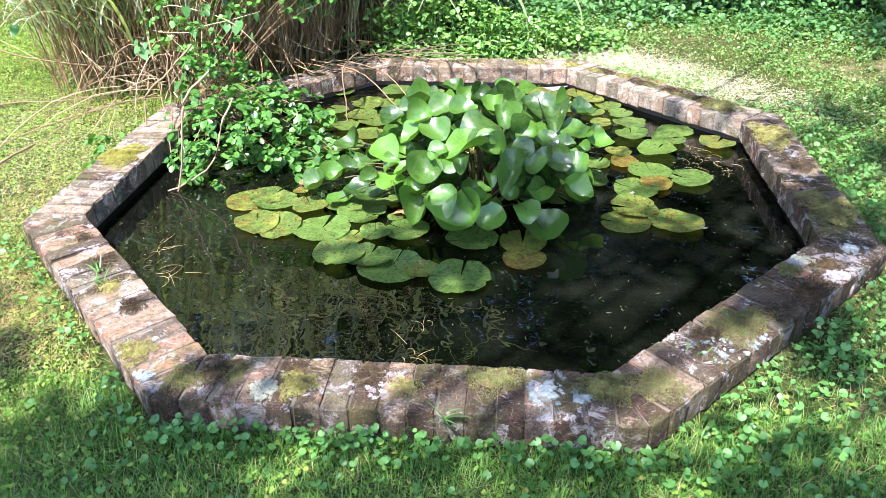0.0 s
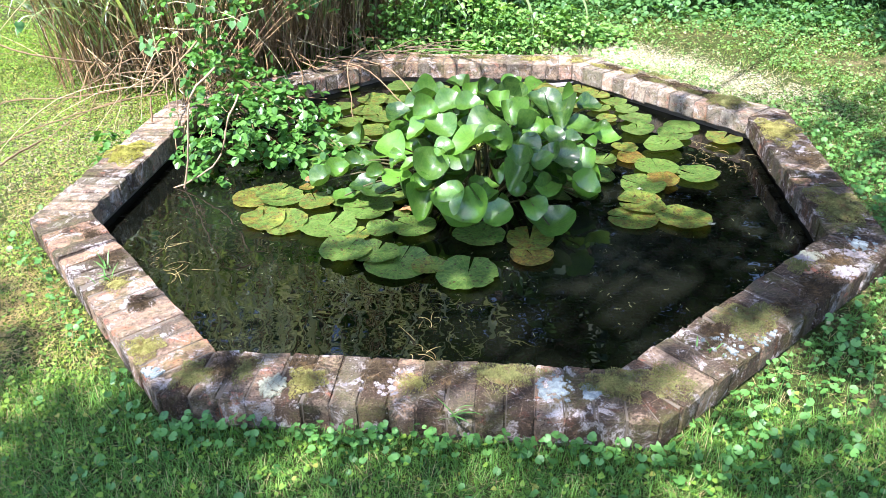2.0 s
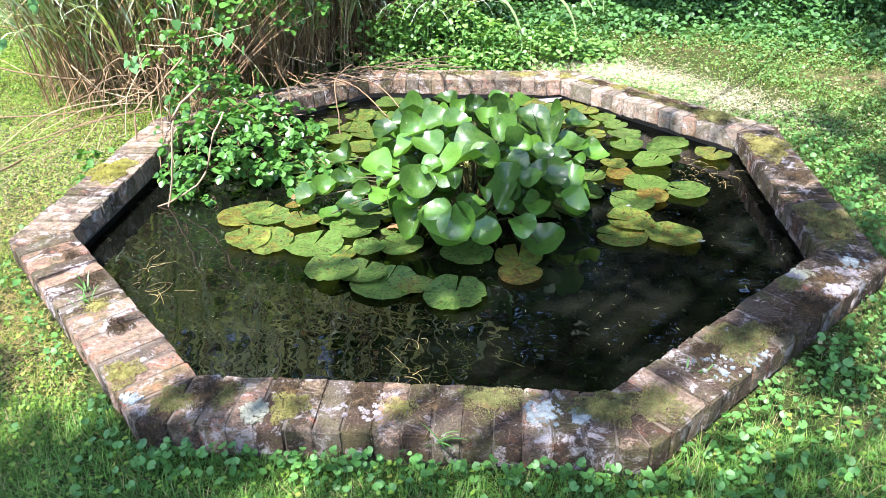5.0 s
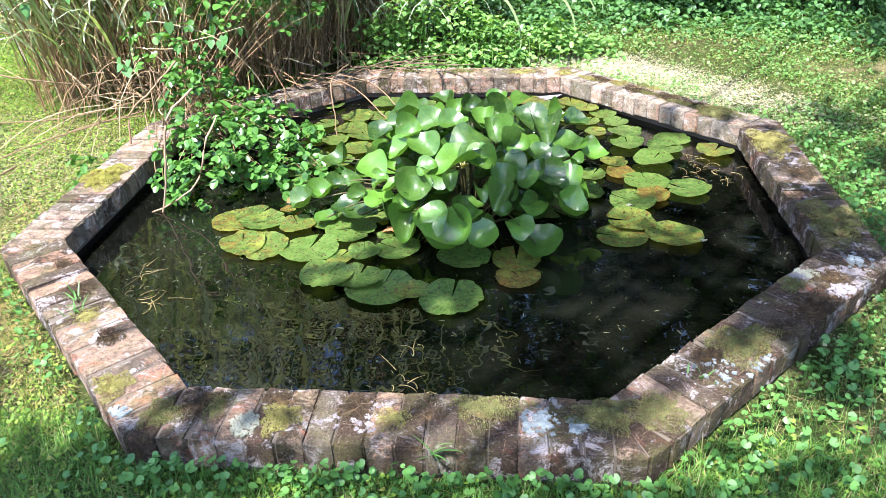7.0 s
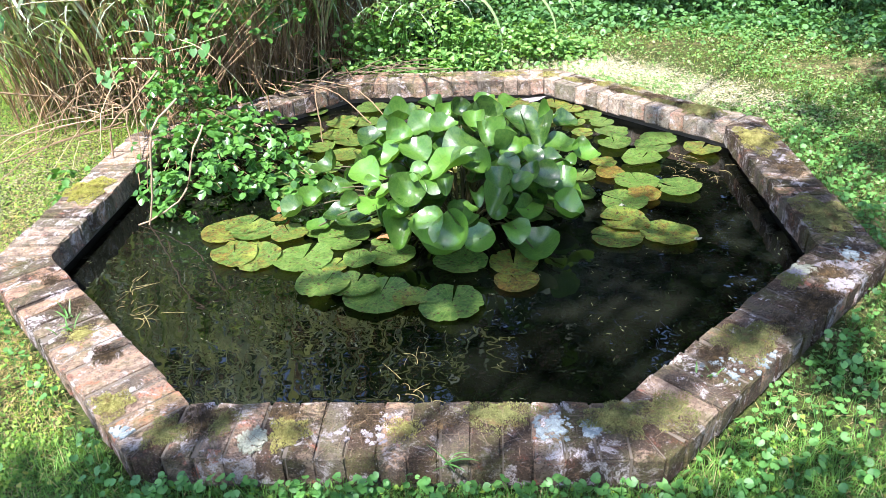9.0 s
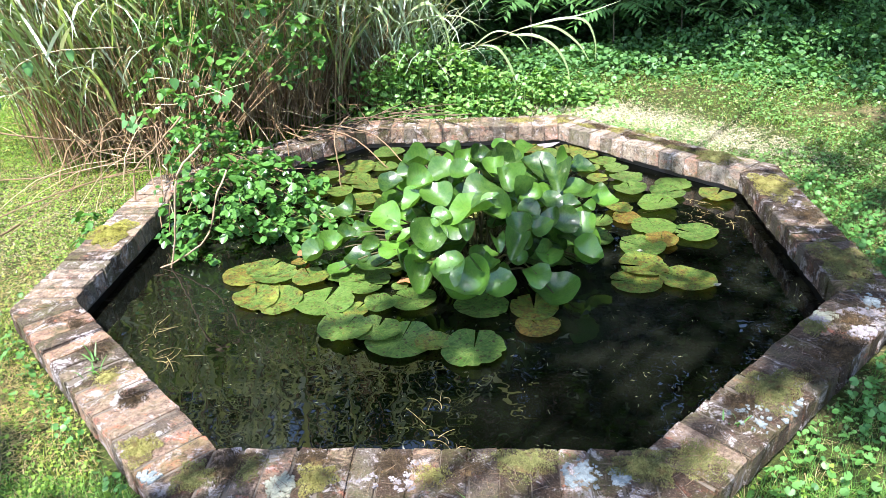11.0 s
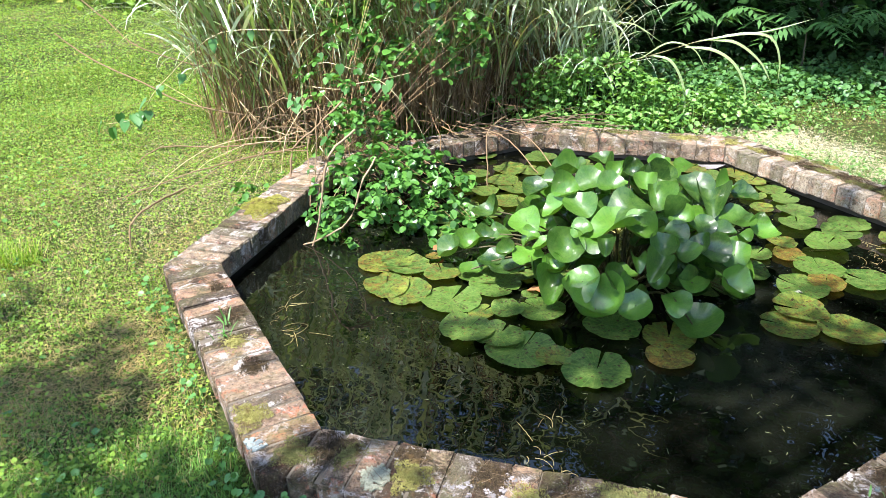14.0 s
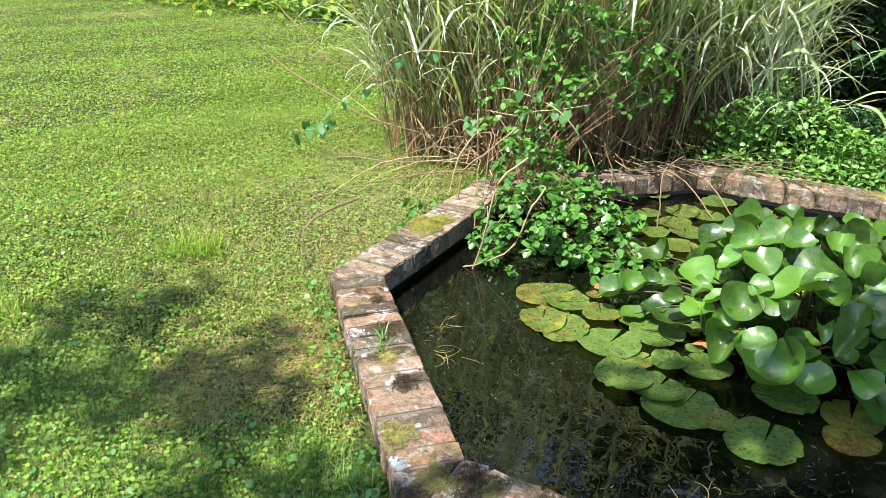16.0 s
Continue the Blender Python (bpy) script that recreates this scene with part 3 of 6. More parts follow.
def cup_leaf(radius, cup, fold, curl, seed, wild=1.0, rings=6, seg=32):
    """A pond leaf held in the air: round, slit to the stalk along +x, with sides that roll up like a bowl."""
    r = np.random.default_rng(seed)
    ph = r.uniform(0, 6.28, 4)
    skew = r.uniform(-0.35, 0.35)
    half = -radians(r.uniform(4, 12))
    way, bow, lip = r.uniform(0, 6.28), r.uniform(0.1, 0.75) * (1 if r.uniform() < 0.65 else -1), r.uniform(-0.3, 0.8)
    th = np.linspace(half, 2 * math.pi - half, seg + 1)
    bm = bmesh.new()
    mid = bm.verts.new((0, 0, 0))
    loops = []
    for i in range(1, rings + 1):
        u = i / rings
        row = []
        for t in th:
            rr = radius * u * (1 + 0.05 * math.sin(2 * t + ph[0]) + 0.02 * math.sin(5 * t + ph[1])) * (1 + 0.10 * max(0, -math.cos(t)) ** 3)
            x, y = rr * math.cos(t), rr * math.sin(t)
            side = abs(y / radius) ** 1.7 * (1 + skew * (1 if y > 0 else -1))
            z = radius * (0.03 * u * (t / math.pi - 1) + cup * u ** 2 + fold * side + curl * max(0, -x / radius) ** 2 + 0.09 * u ** 2 * math.sin(3 * t + ph[2]) + 0.035 * u ** 3 * math.sin(8 * t + ph[3])
                          + wild * bow * (u * math.cos(t - way)) ** 2 + wild * lip * max(0, u - 0.7) * 3 * (0.5 + 0.5 * math.sin(2 * t + ph[1])))
            y *= 1.10 - 0.22 * fold * u
            row.append(bm.verts.new((x, y, z)))
        loops.append(row)
    for k in range(seg):
        bm.faces.new((mid, loops[0][k], loops[0][k + 1]))
    for i in range(rings - 1):
        for k in range(seg):
            bm.faces.new((loops[i][k], loops[i + 1][k], loops[i + 1][k + 1], loops[i][k + 1]))
    return bm


def build_pads():
    plant = new("water_lily")
    plant.location = (0, 0, Z_WATER)
    tagged(plant, "water lily with round green and yellowing pads on dark water", "water plant")
    for i, (x, y, r, slit, tone) in enumerate(PADS_A + PADS_B + PADS_C + PADS_D):
        bm = round_leaf(r * 0.96, 1.5 + 0.05 * ((i * 11) % 17) ** 2, 0.03 + 0.03 * (i % 3), 0.020 + 0.016 * (i % 4), i)
        ob = part("lily_pad", bm, M_PAD, plant, "yellow and rust-spotted floating pad" if tone > 0.5 else "", True)
        ob.matrix_local = pose(x, y, 0.009 + 0.004 * (i % 4), 1.6 * math.sin(i * 2.1), 1.2 * math.cos(i * 1.3), slit)
        ob.color = (0.12 + 0.62 * tone, 0.72 if tone > 0.7 else 0.36 + 0.36 * tone, 1, 1)
    return plant


# x, y, z, radius, azimuth to which the upper face leans, lean
LEAVES_A = [
    (-0.24, -0.16, 0.24, 0.067, -115, 53), (-0.14, -0.1, 0.27, 0.06, -150, 57), (-0.04, -0.12, 0.3, 0.06, -92, 37), (-0.24, 0.06, 0.28, 0.054, -105, 31), (-0.11, -0.02, 0.31, 0.053, -80, 35), (-0.02, 0.06, 0.33, 0.06, -100, 38),
    (0.06, 0.01, 0.34, 0.052, -80, 41), (-0.02, 0.42, 0.3, 0.059, -90, 8), (-0.16, 0.5, 0.24, 0.069, -100, 8), (0.07, 0.2, 0.33, 0.039, -120, 60), (0.12, 0.18, 0.34, 0.043, -60, 60), (0.18, 0.07, 0.34, 0.049, -100, 53),
    (0.23, 0.16, 0.33, 0.066, -70, 44), (0.22, 0.49, 0.28, 0.055, -90, 7), (0.14, -0.16, 0.34, 0.089, -90, 13), (0.23, -0.1, 0.35, 0.053, -60, 41),
]
LEAVES_B = [
    (0.1, -0.23, 0.3, 0.09, -95, -4), (0.36, 0.13, 0.32, 0.07, -70, 28), (0.42, 0.06, 0.3, 0.067, -80, 21), (0.3, -0.1, 0.31, 0.059, -170, 57), (0.32, -0.14, 0.29, 0.046, -120, 57), (0.52, 0.0, 0.26, 0.068, -80, 9),
    (0.61, -0.0, 0.22, 0.057, -50, 45), (0.48, 0.21, 0.29, 0.05, -70, 19), (0.56, 0.24, 0.26, 0.051, -60, 34), (0.27, -0.29, 0.25, 0.05, -90, 55), (0.33, -0.26, 0.22, 0.053, -40, 55), (0.39, -0.23, 0.24, 0.043, -140, 55),
    (0.44, -0.24, 0.23, 0.059, -75, 55), (0.51, -0.19, 0.2, 0.054, -100, 55), (0.48, -0.23, 0.18, 0.071, -70, 9), (0.54, -0.11, 0.22, 0.029, -60, 28),
]
LEAVES_C = [
    (0.19, -0.35, 0.22, 0.038, -100, 21), (0.26, -0.38, 0.21, 0.05, -85, 36), (-0.06, -0.28, 0.2, 0.064, -90, 54), (-0.15, -0.27, 0.2, 0.047, 175, 54), (-0.28, -0.27, 0.15, 0.038, -120, 54), (-0.2, -0.28, 0.16, 0.066, -90, 1),
    (-0.16, -0.32, 0.12, 0.045, -60, 53), (0.01, -0.42, 0.15, 0.065, -110, 27), (0.07, -0.48, 0.09, 0.082, -90, 36), (0.14, -0.42, 0.17, 0.061, -20, 52), (0.2, -0.46, 0.1, 0.055, -95, 51), (0.33, -0.42, 0.12, 0.054, -80, 8),
    (0.39, -0.43, 0.06, 0.09, -90, 4), (0.51, -0.32, 0.13, 0.059, -40, 29), (0.38, -0.31, 0.14, 0.055, -80, 7), (-0.53, -0.16, 0.07, 0.055, -150, 54),
]
LEAVES_D = [
    (-0.47, -0.1, 0.08, 0.049, -100, 40), (-0.42, -0.07, 0.1, 0.047, -120, 34), (-0.43, -0.22, 0.04, 0.05, -90, 7), (-0.44, 0.16, 0.12, 0.055, -150, 56), (-0.57, 0.27, 0.05, 0.065, -90, 9), (-0.02, -0.26, 0.27, 0.045, -120, 36),
    (0.04, -0.28, 0.26, 0.066, -90, 8), (0.19, -0.26, 0.28, 0.055, -110, 27), (0.31, -0.21, 0.27, 0.043, -70, 36), (-0.36, -0.05, 0.12, 0.054, -100, 17), (-0.14, 0.21, 0.3, 0.054, -110, 24), (-0.19, 0.16, 0.28, 0.048, -100, 29),
    (0.4, -0.11, 0.26, 0.051, -60, 26), (0.47, -0.09, 0.23, 0.045, -70, 26), (-0.28, -0.26, 0.08, 0.067, -90, 0), (-0.36, -0.19, 0.07, 0.055, -110, 10),
]
LEAVES_E = [
    (0.08, -0.35, 0.25, 0.042, -90, 40), (-0.21, -0.22, 0.2, 0.04, -130, 55), (-0.1, -0.32, 0.14, 0.039, -90, 45), (0.17, -0.42, 0.16, 0.037, -80, 30), (0.26, -0.37, 0.14, 0.042, -90, 18), (0.17, -0.22, 0.31, 0.049, -80, 16),
    (0.26, 0.01, 0.33, 0.046, -110, 38), (0.33, 0.52, 0.27, 0.052, -80, 9),
]


def build_big_leaves():
    root = Vector((0.12, 0.05, Z_WATER - 0.03))
    plant = new("spatterdock")
    plant.location = root
    tagged(plant, "spatterdock with upright glossy cupped leaves on brown stalks", "water plant")
    extra = []
    r = np.random.default_rng(3)
    for _ in range(48):
        # lower leaves that fill the mound
        a, q = r.uniform(0, 2 * math.pi), math.sqrt(r.uniform(0, 1))
        dome = 0.03 + 0.24 * (1 - q ** 2.0) * r.uniform(0.6, 1.0)
        extra.append((0.10 + 0.50 * q * math.cos(a), 0.02 + 0.46 * q * math.sin(a), dome, r.uniform(0.045, 0.065), r.normal(-90, 70), abs(r.normal(20, 15))))
    for _ in range(22):
        a, q = r.uniform(0, 2 * math.pi), math.sqrt(r.uniform(0, 1))
        extra.append((0.12 + 0.36 * q * math.cos(a), 0.16 + 0.30 * q * math.sin(a), 0.19 + 0.09 * (1 - q ** 2), r.uniform(0.055, 0.075), r.normal(-95, 35), r.uniform(14, 42)))
    for i, (x, y, z, rad, az, lean) in enumerate(LEAVES_A + LEAVES_B + LEAVES_C + LEAVES_D + LEAVES_E + extra):
        # bowls, nearly flat ones with turned rims, and ones folded along the slit
        habit = r.uniform() if lean > 14 else 0.5
        if lean > 18:
            lean, rad = lean * r.uniform(0.45, 1.0), rad * 1.06
        if habit < 0.45:
            cup, fold, curl = r.uniform(0.30, 0.55), r.uniform(0, 0.2), r.uniform(-0.1, 0.2)
        elif habit < 0.72:
            cup, fold, curl = r.uniform(0.0, 0.14), r.uniform(0, 0.3), r.uniform(-0.5, 0.1)
        else:
            cup, fold, curl = r.uniform(0.0, 0.15), r.uniform(0.65, 1.15), r.uniform(-0.35, 0.2)
        bm = cup_leaf(rad * r.uniform(0.84, 1.0), cup, fold + 0.12, curl, 100 + i, 0.9 if lean > 14 else 0.4)
        ob = part("leaf", bm, M_LEAF_BIG, plant, "", True)
        # the slit points back to the crown's middle and down
        back = math.degrees(math.atan2(root.y - y, root.x - x))
        up = Vector((math.sin(radians(lean)) * math.cos(radians(az)), math.sin(radians(lean)) * math.sin(radians(az)), math.cos(radians(lean))))
        turn = Vector((0, 0, 1)).rotation_difference(up).to_matrix().to_4x4()
        spin = 180 + az if lean > 40 else back + r.uniform(-50, 50)
        ob.matrix_local = Matrix.Translation(Vector((x, y, z)) - up * rad * 0.35 - root) @ turn @ pose(0, 0, 0, 0, 0, spin + r.uniform(-35, 35))
        ob.color = (0.02 + 0.2 * (i % 6 == 0), 0.0, 0, 1)
        foot = Vector((root.x + 0.35 * (x - root.x), root.y + 0.35 * (y - root.y), Z_WATER - 0.03)) - root
        tip = Vector((x, y, z)) - up * rad * 0.35 - root
        path = np.array([list(foot.lerp(tip, s) + Vector((0, 0, 0.10 * math.sin(s * math.pi) * tip.length))) for s in np.linspace(0, 1, 7)])
        path[-1] = tip
        v, f = tubes([path], [[0.0045, 0.0045, 0.004, 0.004, 0.0035, 0.003, 0.003]], 6)
        child(new("stalk", mesh_from("stalk", v, f, M_STALK)), plant)
    # one spiky pale flower among the leaves
    base = np.repeat([[0.10 - root.x, -0.05 - root.y, 0.16 - root.z]], 26, 0)
    v, f = ribbons(base, r.uniform(0, 360, 26), r.uniform(0.025, 0.04, 26), r.uniform(10, 75, 26), r.uniform(0, 20, 26), np.full(26, 0.006), 2)
    ob = child(new("flower", mesh_from("flower", v, f, M_PETAL)), plant)
    tagged(ob, "spiky pale yellow flower")


build_pads()
build_big_leaves()


# ---- reeds behind the left corner of the pond ----
def octagon_reject(p, least):
    return p[octagon_reach(p[:, 0], p[:, 1]) > least]


def clump_points(n, cx, cy, rx, ry, turn, seed):
    r = np.random.default_rng(seed)
    a, q = r.uniform(0, 2 * np.pi, n), np.sqrt(r.uniform(0, 1, n))
    x, y = rx * q * np.cos(a), ry * q * np.sin(a)
    c, s = math.cos(radians(turn)), math.sin(radians(turn))
    return np.stack([cx + c * x - s * y, cy + s * x + c * y], 1)


def build_reeds():
    r = np.random.default_rng(11)
    cx, cy = -1.50, 1.84
    clump = new("reed_clump")
    clump.location = (cx, cy, 0)
    tagged(clump, "tall green reed grass with brown dead canes at its foot", "reed grass")
    off = np.array([cx, cy, 0])
    p = octagon_reject(clump_points(960, cx, cy, 1.18, 0.60, 43, 12), 1.60)
    p = np.concatenate([p, clump_points(110, -0.58, 2.3, 0.32, 0.24, 0, 14)])
    n = len(p)
    out = np.degrees(np.arctan2(p[:, 1] - cy, p[:, 0] - cx)) + r.normal(0, 45, n)
    base = np.column_stack([p, np.zeros(n)]) - off
    h = (1.0 + 2.5 * r.uniform(0, 1, n) ** 3.0) * (1 - 0.40 * np.clip((p[:, 0] + 1.2) / 0.6, 0, 1))
    lean = np.abs(r.normal(0, 13, n))
    s = np.linspace(0, 1, 7)
    d = np.stack([np.cos(np.radians(out)), np.sin(np.radians(out))], 1)
    path = np.zeros((n, 7, 3))
    bend = np.tan(np.radians(lean))[:, None] * h[:, None] * (0.5 * s + 0.5 * s ** 2)
    path[:, :, :2] = base[:, None, :2] + d[:, None] * bend[:, :, None] + 0.012 * r.normal(0, 1, (n, 7, 2)) * s[None, :, None]
    path[:, :, 2] = h[:, None] * s
    rad = r.uniform(0.0022, 0.0046, n)[:, None] * (1 - 0.6 * s)[None]
    v, f = tubes(path, rad, 4)
    tagged(child(new("cane", mesh_from("cane", v, f, M_CANE)), clump), "thin brown upright canes", kind="stuff")
    # long green blades that spring from the canes and arch over
    m = 4000
    who = r.integers(0, n, m)
    z = np.minimum(r.uniform(0.22, 1.15, m), 0.95 * h[who])
    u = z / h[who] * 6
    i0 = np.minimum(u.astype(int), 5)
    fr = (u - i0)[:, None]
    b = path[who, i0] * (1 - fr) + path[who, i0 + 1] * fr
    v, f = ribbons(b, out[who] + r.normal(0, 75, m), r.uniform(0.25, 0.75, m), r.uniform(2, 40, m), r.uniform(5, 150, m) * r.uniform(0.3, 1, m), r.uniform(0.006, 0.022, m), 6, 0.12, r.normal(0, 0.7, m))
    tagged(child(new("green_blade", mesh_from("green_blade", v, f, M_REED)), clump), "long arching green blades", kind="stuff")
    m = 320
    who = r.integers(0, n, m)
    z = np.minimum(r.uniform(1.2, 3.9, m), h[who])
    u = z / h[who] * 6
    i0 = np.minimum(u.astype(int), 5)
    fr = (u - i0)[:, None]
    b = path[who, i0] * (1 - fr) + path[who, i0 + 1] * fr
    v, f = ribbons(b, out[who] + r.normal(0, 75, m), r.uniform(0.4, 0.9, m), r.uniform(5, 40, m), r.uniform(20, 140, m), r.uniform(0.010, 0.026, m), 5)
    tagged(child(new("upper_blade", mesh_from("upper_blade", v, f, M_REED_SUNLIT)), clump), "long arching green blades", kind="stuff")
    m = 1700
    who = r.integers(0, n, m)
    z = np.minimum(r.uniform(0.35, 1.2, m), 0.95 * h[who])
    u = z / h[who] * 6
    i0 = np.minimum(u.astype(int), 5)
    fr = (u - i0)[:, None]
    b = path[who, i0] * (1 - fr) + path[who, i0 + 1] * fr
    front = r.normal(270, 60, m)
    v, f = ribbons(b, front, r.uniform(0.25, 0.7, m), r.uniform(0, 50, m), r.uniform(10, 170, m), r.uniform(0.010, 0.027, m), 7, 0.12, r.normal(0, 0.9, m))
    tagged(child(new("pale_blade", mesh_from("pale_blade", v, f, M_REED_SUNLIT)), clump), "broad blades with sunlight put into their pale colour", kind="stuff")
    # blades above the view, pale so that the water mirrors bright streaks
    m = 760
    who = r.integers(0, n, m)
    z = np.minimum(r.uniform(1.2, 3.9, m), h[who])
    u = z / h[who] * 6
    i0 = np.minimum(u.astype(int), 5)
    fr = (u - i0)[:, None]
    b = path[who, i0] * (1 - fr) + path[who, i0 + 1] * fr
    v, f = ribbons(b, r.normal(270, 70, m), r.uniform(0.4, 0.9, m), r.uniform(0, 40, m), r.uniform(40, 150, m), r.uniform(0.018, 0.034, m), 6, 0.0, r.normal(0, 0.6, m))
    tagged(child(new("pale_blade", mesh_from("pale_blade", v, f, M_REED_SUNLIT)), clump), "broad blades with sunlight put into their pale colour", kind="stuff")
    # blades at the clump's thin edge behind the weeds, pale to carry the sun on them
    m = 260
    pp = clump_points(m, -0.38, 2.12, 0.30, 0.22, 0, 23)
    b = np.column_stack([pp, r.uniform(0.15, 0.75, m)]) - off
    v, f = ribbons(b, r.uniform(0, 360, m), r.uniform(0.3, 0.7, m), r.uniform(5, 45, m), r.uniform(20, 140, m), r.uniform(0.005, 0.013, m), 6, 0.1, r.normal(0, 0.7, m))
    tagged(child(new("edge_blade", mesh_from("edge_blade", v, f, M_REED_SUNLIT)), clump), "thin pale blades at the edge of the clump", kind="stuff")
    # blades that arch out over the lawn
    m = 260
    pp = clump_points(m, cx - 0.75, cy - 0.35, 0.38, 0.5, 43, 19)
    b = np.column_stack([pp, r.uniform(0.25, 1.5, m)]) - off
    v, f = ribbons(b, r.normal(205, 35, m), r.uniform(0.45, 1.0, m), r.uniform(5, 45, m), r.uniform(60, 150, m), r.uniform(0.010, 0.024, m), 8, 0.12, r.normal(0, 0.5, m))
    tagged(child(new("outer_blade", mesh_from("outer_blade", v, f, M_REED_SUNLIT)), clump), "pale blades arching out over the lawn", kind="stuff")
    # dry leaves hanging low
    m = 2300
    who = r.integers(0, n, m)
    b = base[who] + np.column_stack([r.normal(0, 0.05, (m, 2)), r.uniform(0.06, 0.65, m)])
    v, f = ribbons(b, out[who] + r.normal(0, 80, m), r.uniform(0.2, 0.55, m), r.uniform(5, 70, m), r.uniform(10, 110, m), r.uniform(0.003, 0.008, m), 4)
    tagged(child(new("dry_leaf", mesh_from("dry_leaf", v, f, M_CANE)), clump), "dry brown hanging leaves", kind="stuff")
    # fallen canes that splay out over the rim and the lawn
    m = 100
    pp = octagon_reject(clump_points(m, cx + 0.05, cy - 0.2, 1.0, 0.5, 45, 13), 1.52)
    m = len(pp)
    ang = np.where(r.uniform(0, 1, m) < 0.10, r.normal(225, 35, m), r.normal(315, 40, m))
    ln = r.uniform(0.18, 0.6, m)
    s = np.linspace(0, 1, 6)
    path = np.zeros((m, 6, 3))
    dirs = np.stack([np.cos(np.radians(ang)), np.sin(np.radians(ang))], 1)
    path[:, :, :2] = pp[:, None] - off[:2] + dirs[:, None] * (ln[:, None] * s)[:, :, None] + 0.015 * r.normal(0, 1, (m, 6, 2)) * s[None, :, None]
    path[:, :, 2] = r.uniform(0.02, 0.28, m)[:, None] * (1 - s)[None] ** 1.5 + 0.112 + 0.02 * r.uniform(0, 1, m)[:, None] + 0.05 * np.sin(s * 3.1)[None] * r.uniform(-0.2, 1, m)[:, None]
    v, f = tubes(path, np.repeat(r.uniform(0.0015, 0.0038, m)[:, None], 6, 1), 4)
    tagged(child(new("fallen_cane", mesh_from("fallen_cane", v, f, M_CANE)), clump), "fallen grey-brown canes", kind="stuff")


def strap(points, width, steps=10):
    """One long flat leaf along a smooth curve through points, V-folded, tapered at both ends."""
    pts = np.array(points, float)
    k = len(pts)
    u = np.linspace(0, k - 1, steps + 1)
    ext = np.concatenate([[2 * pts[0] - pts[1]], pts, [2 * pts[-1] - pts[-2]]])
    out = []
    for t in u:
        i = min(int(t), k - 2)
        f = t - i
        p0, p1, p2, p3 = ext[i:i + 4]
        out.append(0.5 * (2 * p1 + (p2 - p0) * f + (2 * p0 - 5 * p1 + 4 * p2 - p3) * f * f + (3 * p1 - p0 - 3 * p2 + p3) * f ** 3))
    c = np.array(out)
    tan = np.gradient(c, axis=0)
    side = np.cross(tan, [0.1, -0.7, 0.7])
    side /= np.linalg.norm(side, axis=1)[:, None] + 1e-9
    s = np.linspace(0, 1, steps + 1)
    w = (width * np.minimum(1, 0.4 + 3 * s) * (1 - s ** 3) + 0.0006)[:, None] / 2
    drop = np.array([0, 0, 0.3]) * w
    v = np.stack([c - side * w, c - drop, c + side * w], 1)
    idx = np.arange(steps)[:, None] * 3 + np.arange(2)[None]
    f = np.stack([idx, idx + 1, idx + 4, idx + 3], -1).reshape(-1, 4)
    return c, v.reshape(-1, 3), f


def build_arching_reed():
    reed = new("arching_reed")
    tagged(reed, "leaning reed with long pale arching leaves", "reed grass")
    stem = [(-0.75, 2.0, 0.0), (-0.35, 1.95, 0.28), (0.11, 1.9, 0.44), (0.36, 1.9, 0.53), (0.58, 1.9, 0.58)]
    c, _, _ = strap(stem, 0.01, 14)
    v, f = tubes([c], [np.linspace(0.005, 0.0015, len(c))], 6)
    child(new("stem", mesh_from("stem", v, f, M_REED)), reed)
    for pts, w in (([(0.36, 1.9, 0.53), (0.6, 1.88, 0.585), (0.74, 1.86, 0.57), (0.80, 1.85, 0.46), (0.81, 1.84, 0.33)], 0.026),
                   ([(0.29, 1.9, 0.495), (0.45, 1.87, 0.49), (0.57, 1.85, 0.42), (0.64, 1.84, 0.30), (0.655, 1.83, 0.20)], 0.03),
                   ([(0.40, 1.9, 0.54), (0.56, 1.88, 0.535), (0.70, 1.87, 0.44), (0.78, 1.86, 0.32)], 0.028),
                   ([(0.11, 1.9, 0.44), (0.22, 1.87, 0.42), (0.30, 1.86, 0.30), (0.33, 1.85, 0.16), (0.315, 1.84, 0.10)], 0.026),
                   ([(0.05, 1.9, 0.42), (0.20, 1.88, 0.52), (0.34, 1.87, 0.49), (0.42, 1.87, 0.38)], 0.016),
                   ([(0.5, 1.9, 0.57), (0.72, 1.9, 0.60), (0.95, 1.92, 0.67)], 0.012)):
        _, v, f = strap(pts, w * 0.66, 14)
        child(new("reed_leaf", mesh_from("reed_leaf", v, f, M_REED_ARCH)), reed)
    other = new("arching_reed")
    tagged(other, "bent reed with one broad drooping pale leaf", "reed grass")
    c, _, _ = strap([(-0.85, 2.0, 0.0), (-0.6, 1.95, 0.4), (-0.3, 1.9, 0.66)], 0.01, 10)
    v, f = tubes([c], [np.linspace(0.005, 0.002, len(c))], 6)
    child(new("stem", mesh_from("stem", v, f, M_REED)), other)
    for pts, w in (([(-0.3, 1.9, 0.66), (-0.2, 1.88, 0.70), (-0.11, 1.86, 0.60), (-0.065, 1.85, 0.42)], 0.034), ([(-0.45, 1.92, 0.55), (-0.25, 1.9, 0.60), (-0.02, 1.88, 0.62), (0.16, 1.87, 0.52)], 0.014),
                   ([(-0.4, 1.92, 0.58), (-0.5, 1.88, 0.72), (-0.44, 1.8, 0.60), (-0.40, 1.78, 0.45)], 0.022)):
        _, v, f = strap(pts, w * 0.66, 14)
        child(new("reed_leaf", mesh_from("reed_leaf", v, f, M_REED_ARCH)), other)


build_arching_reed()


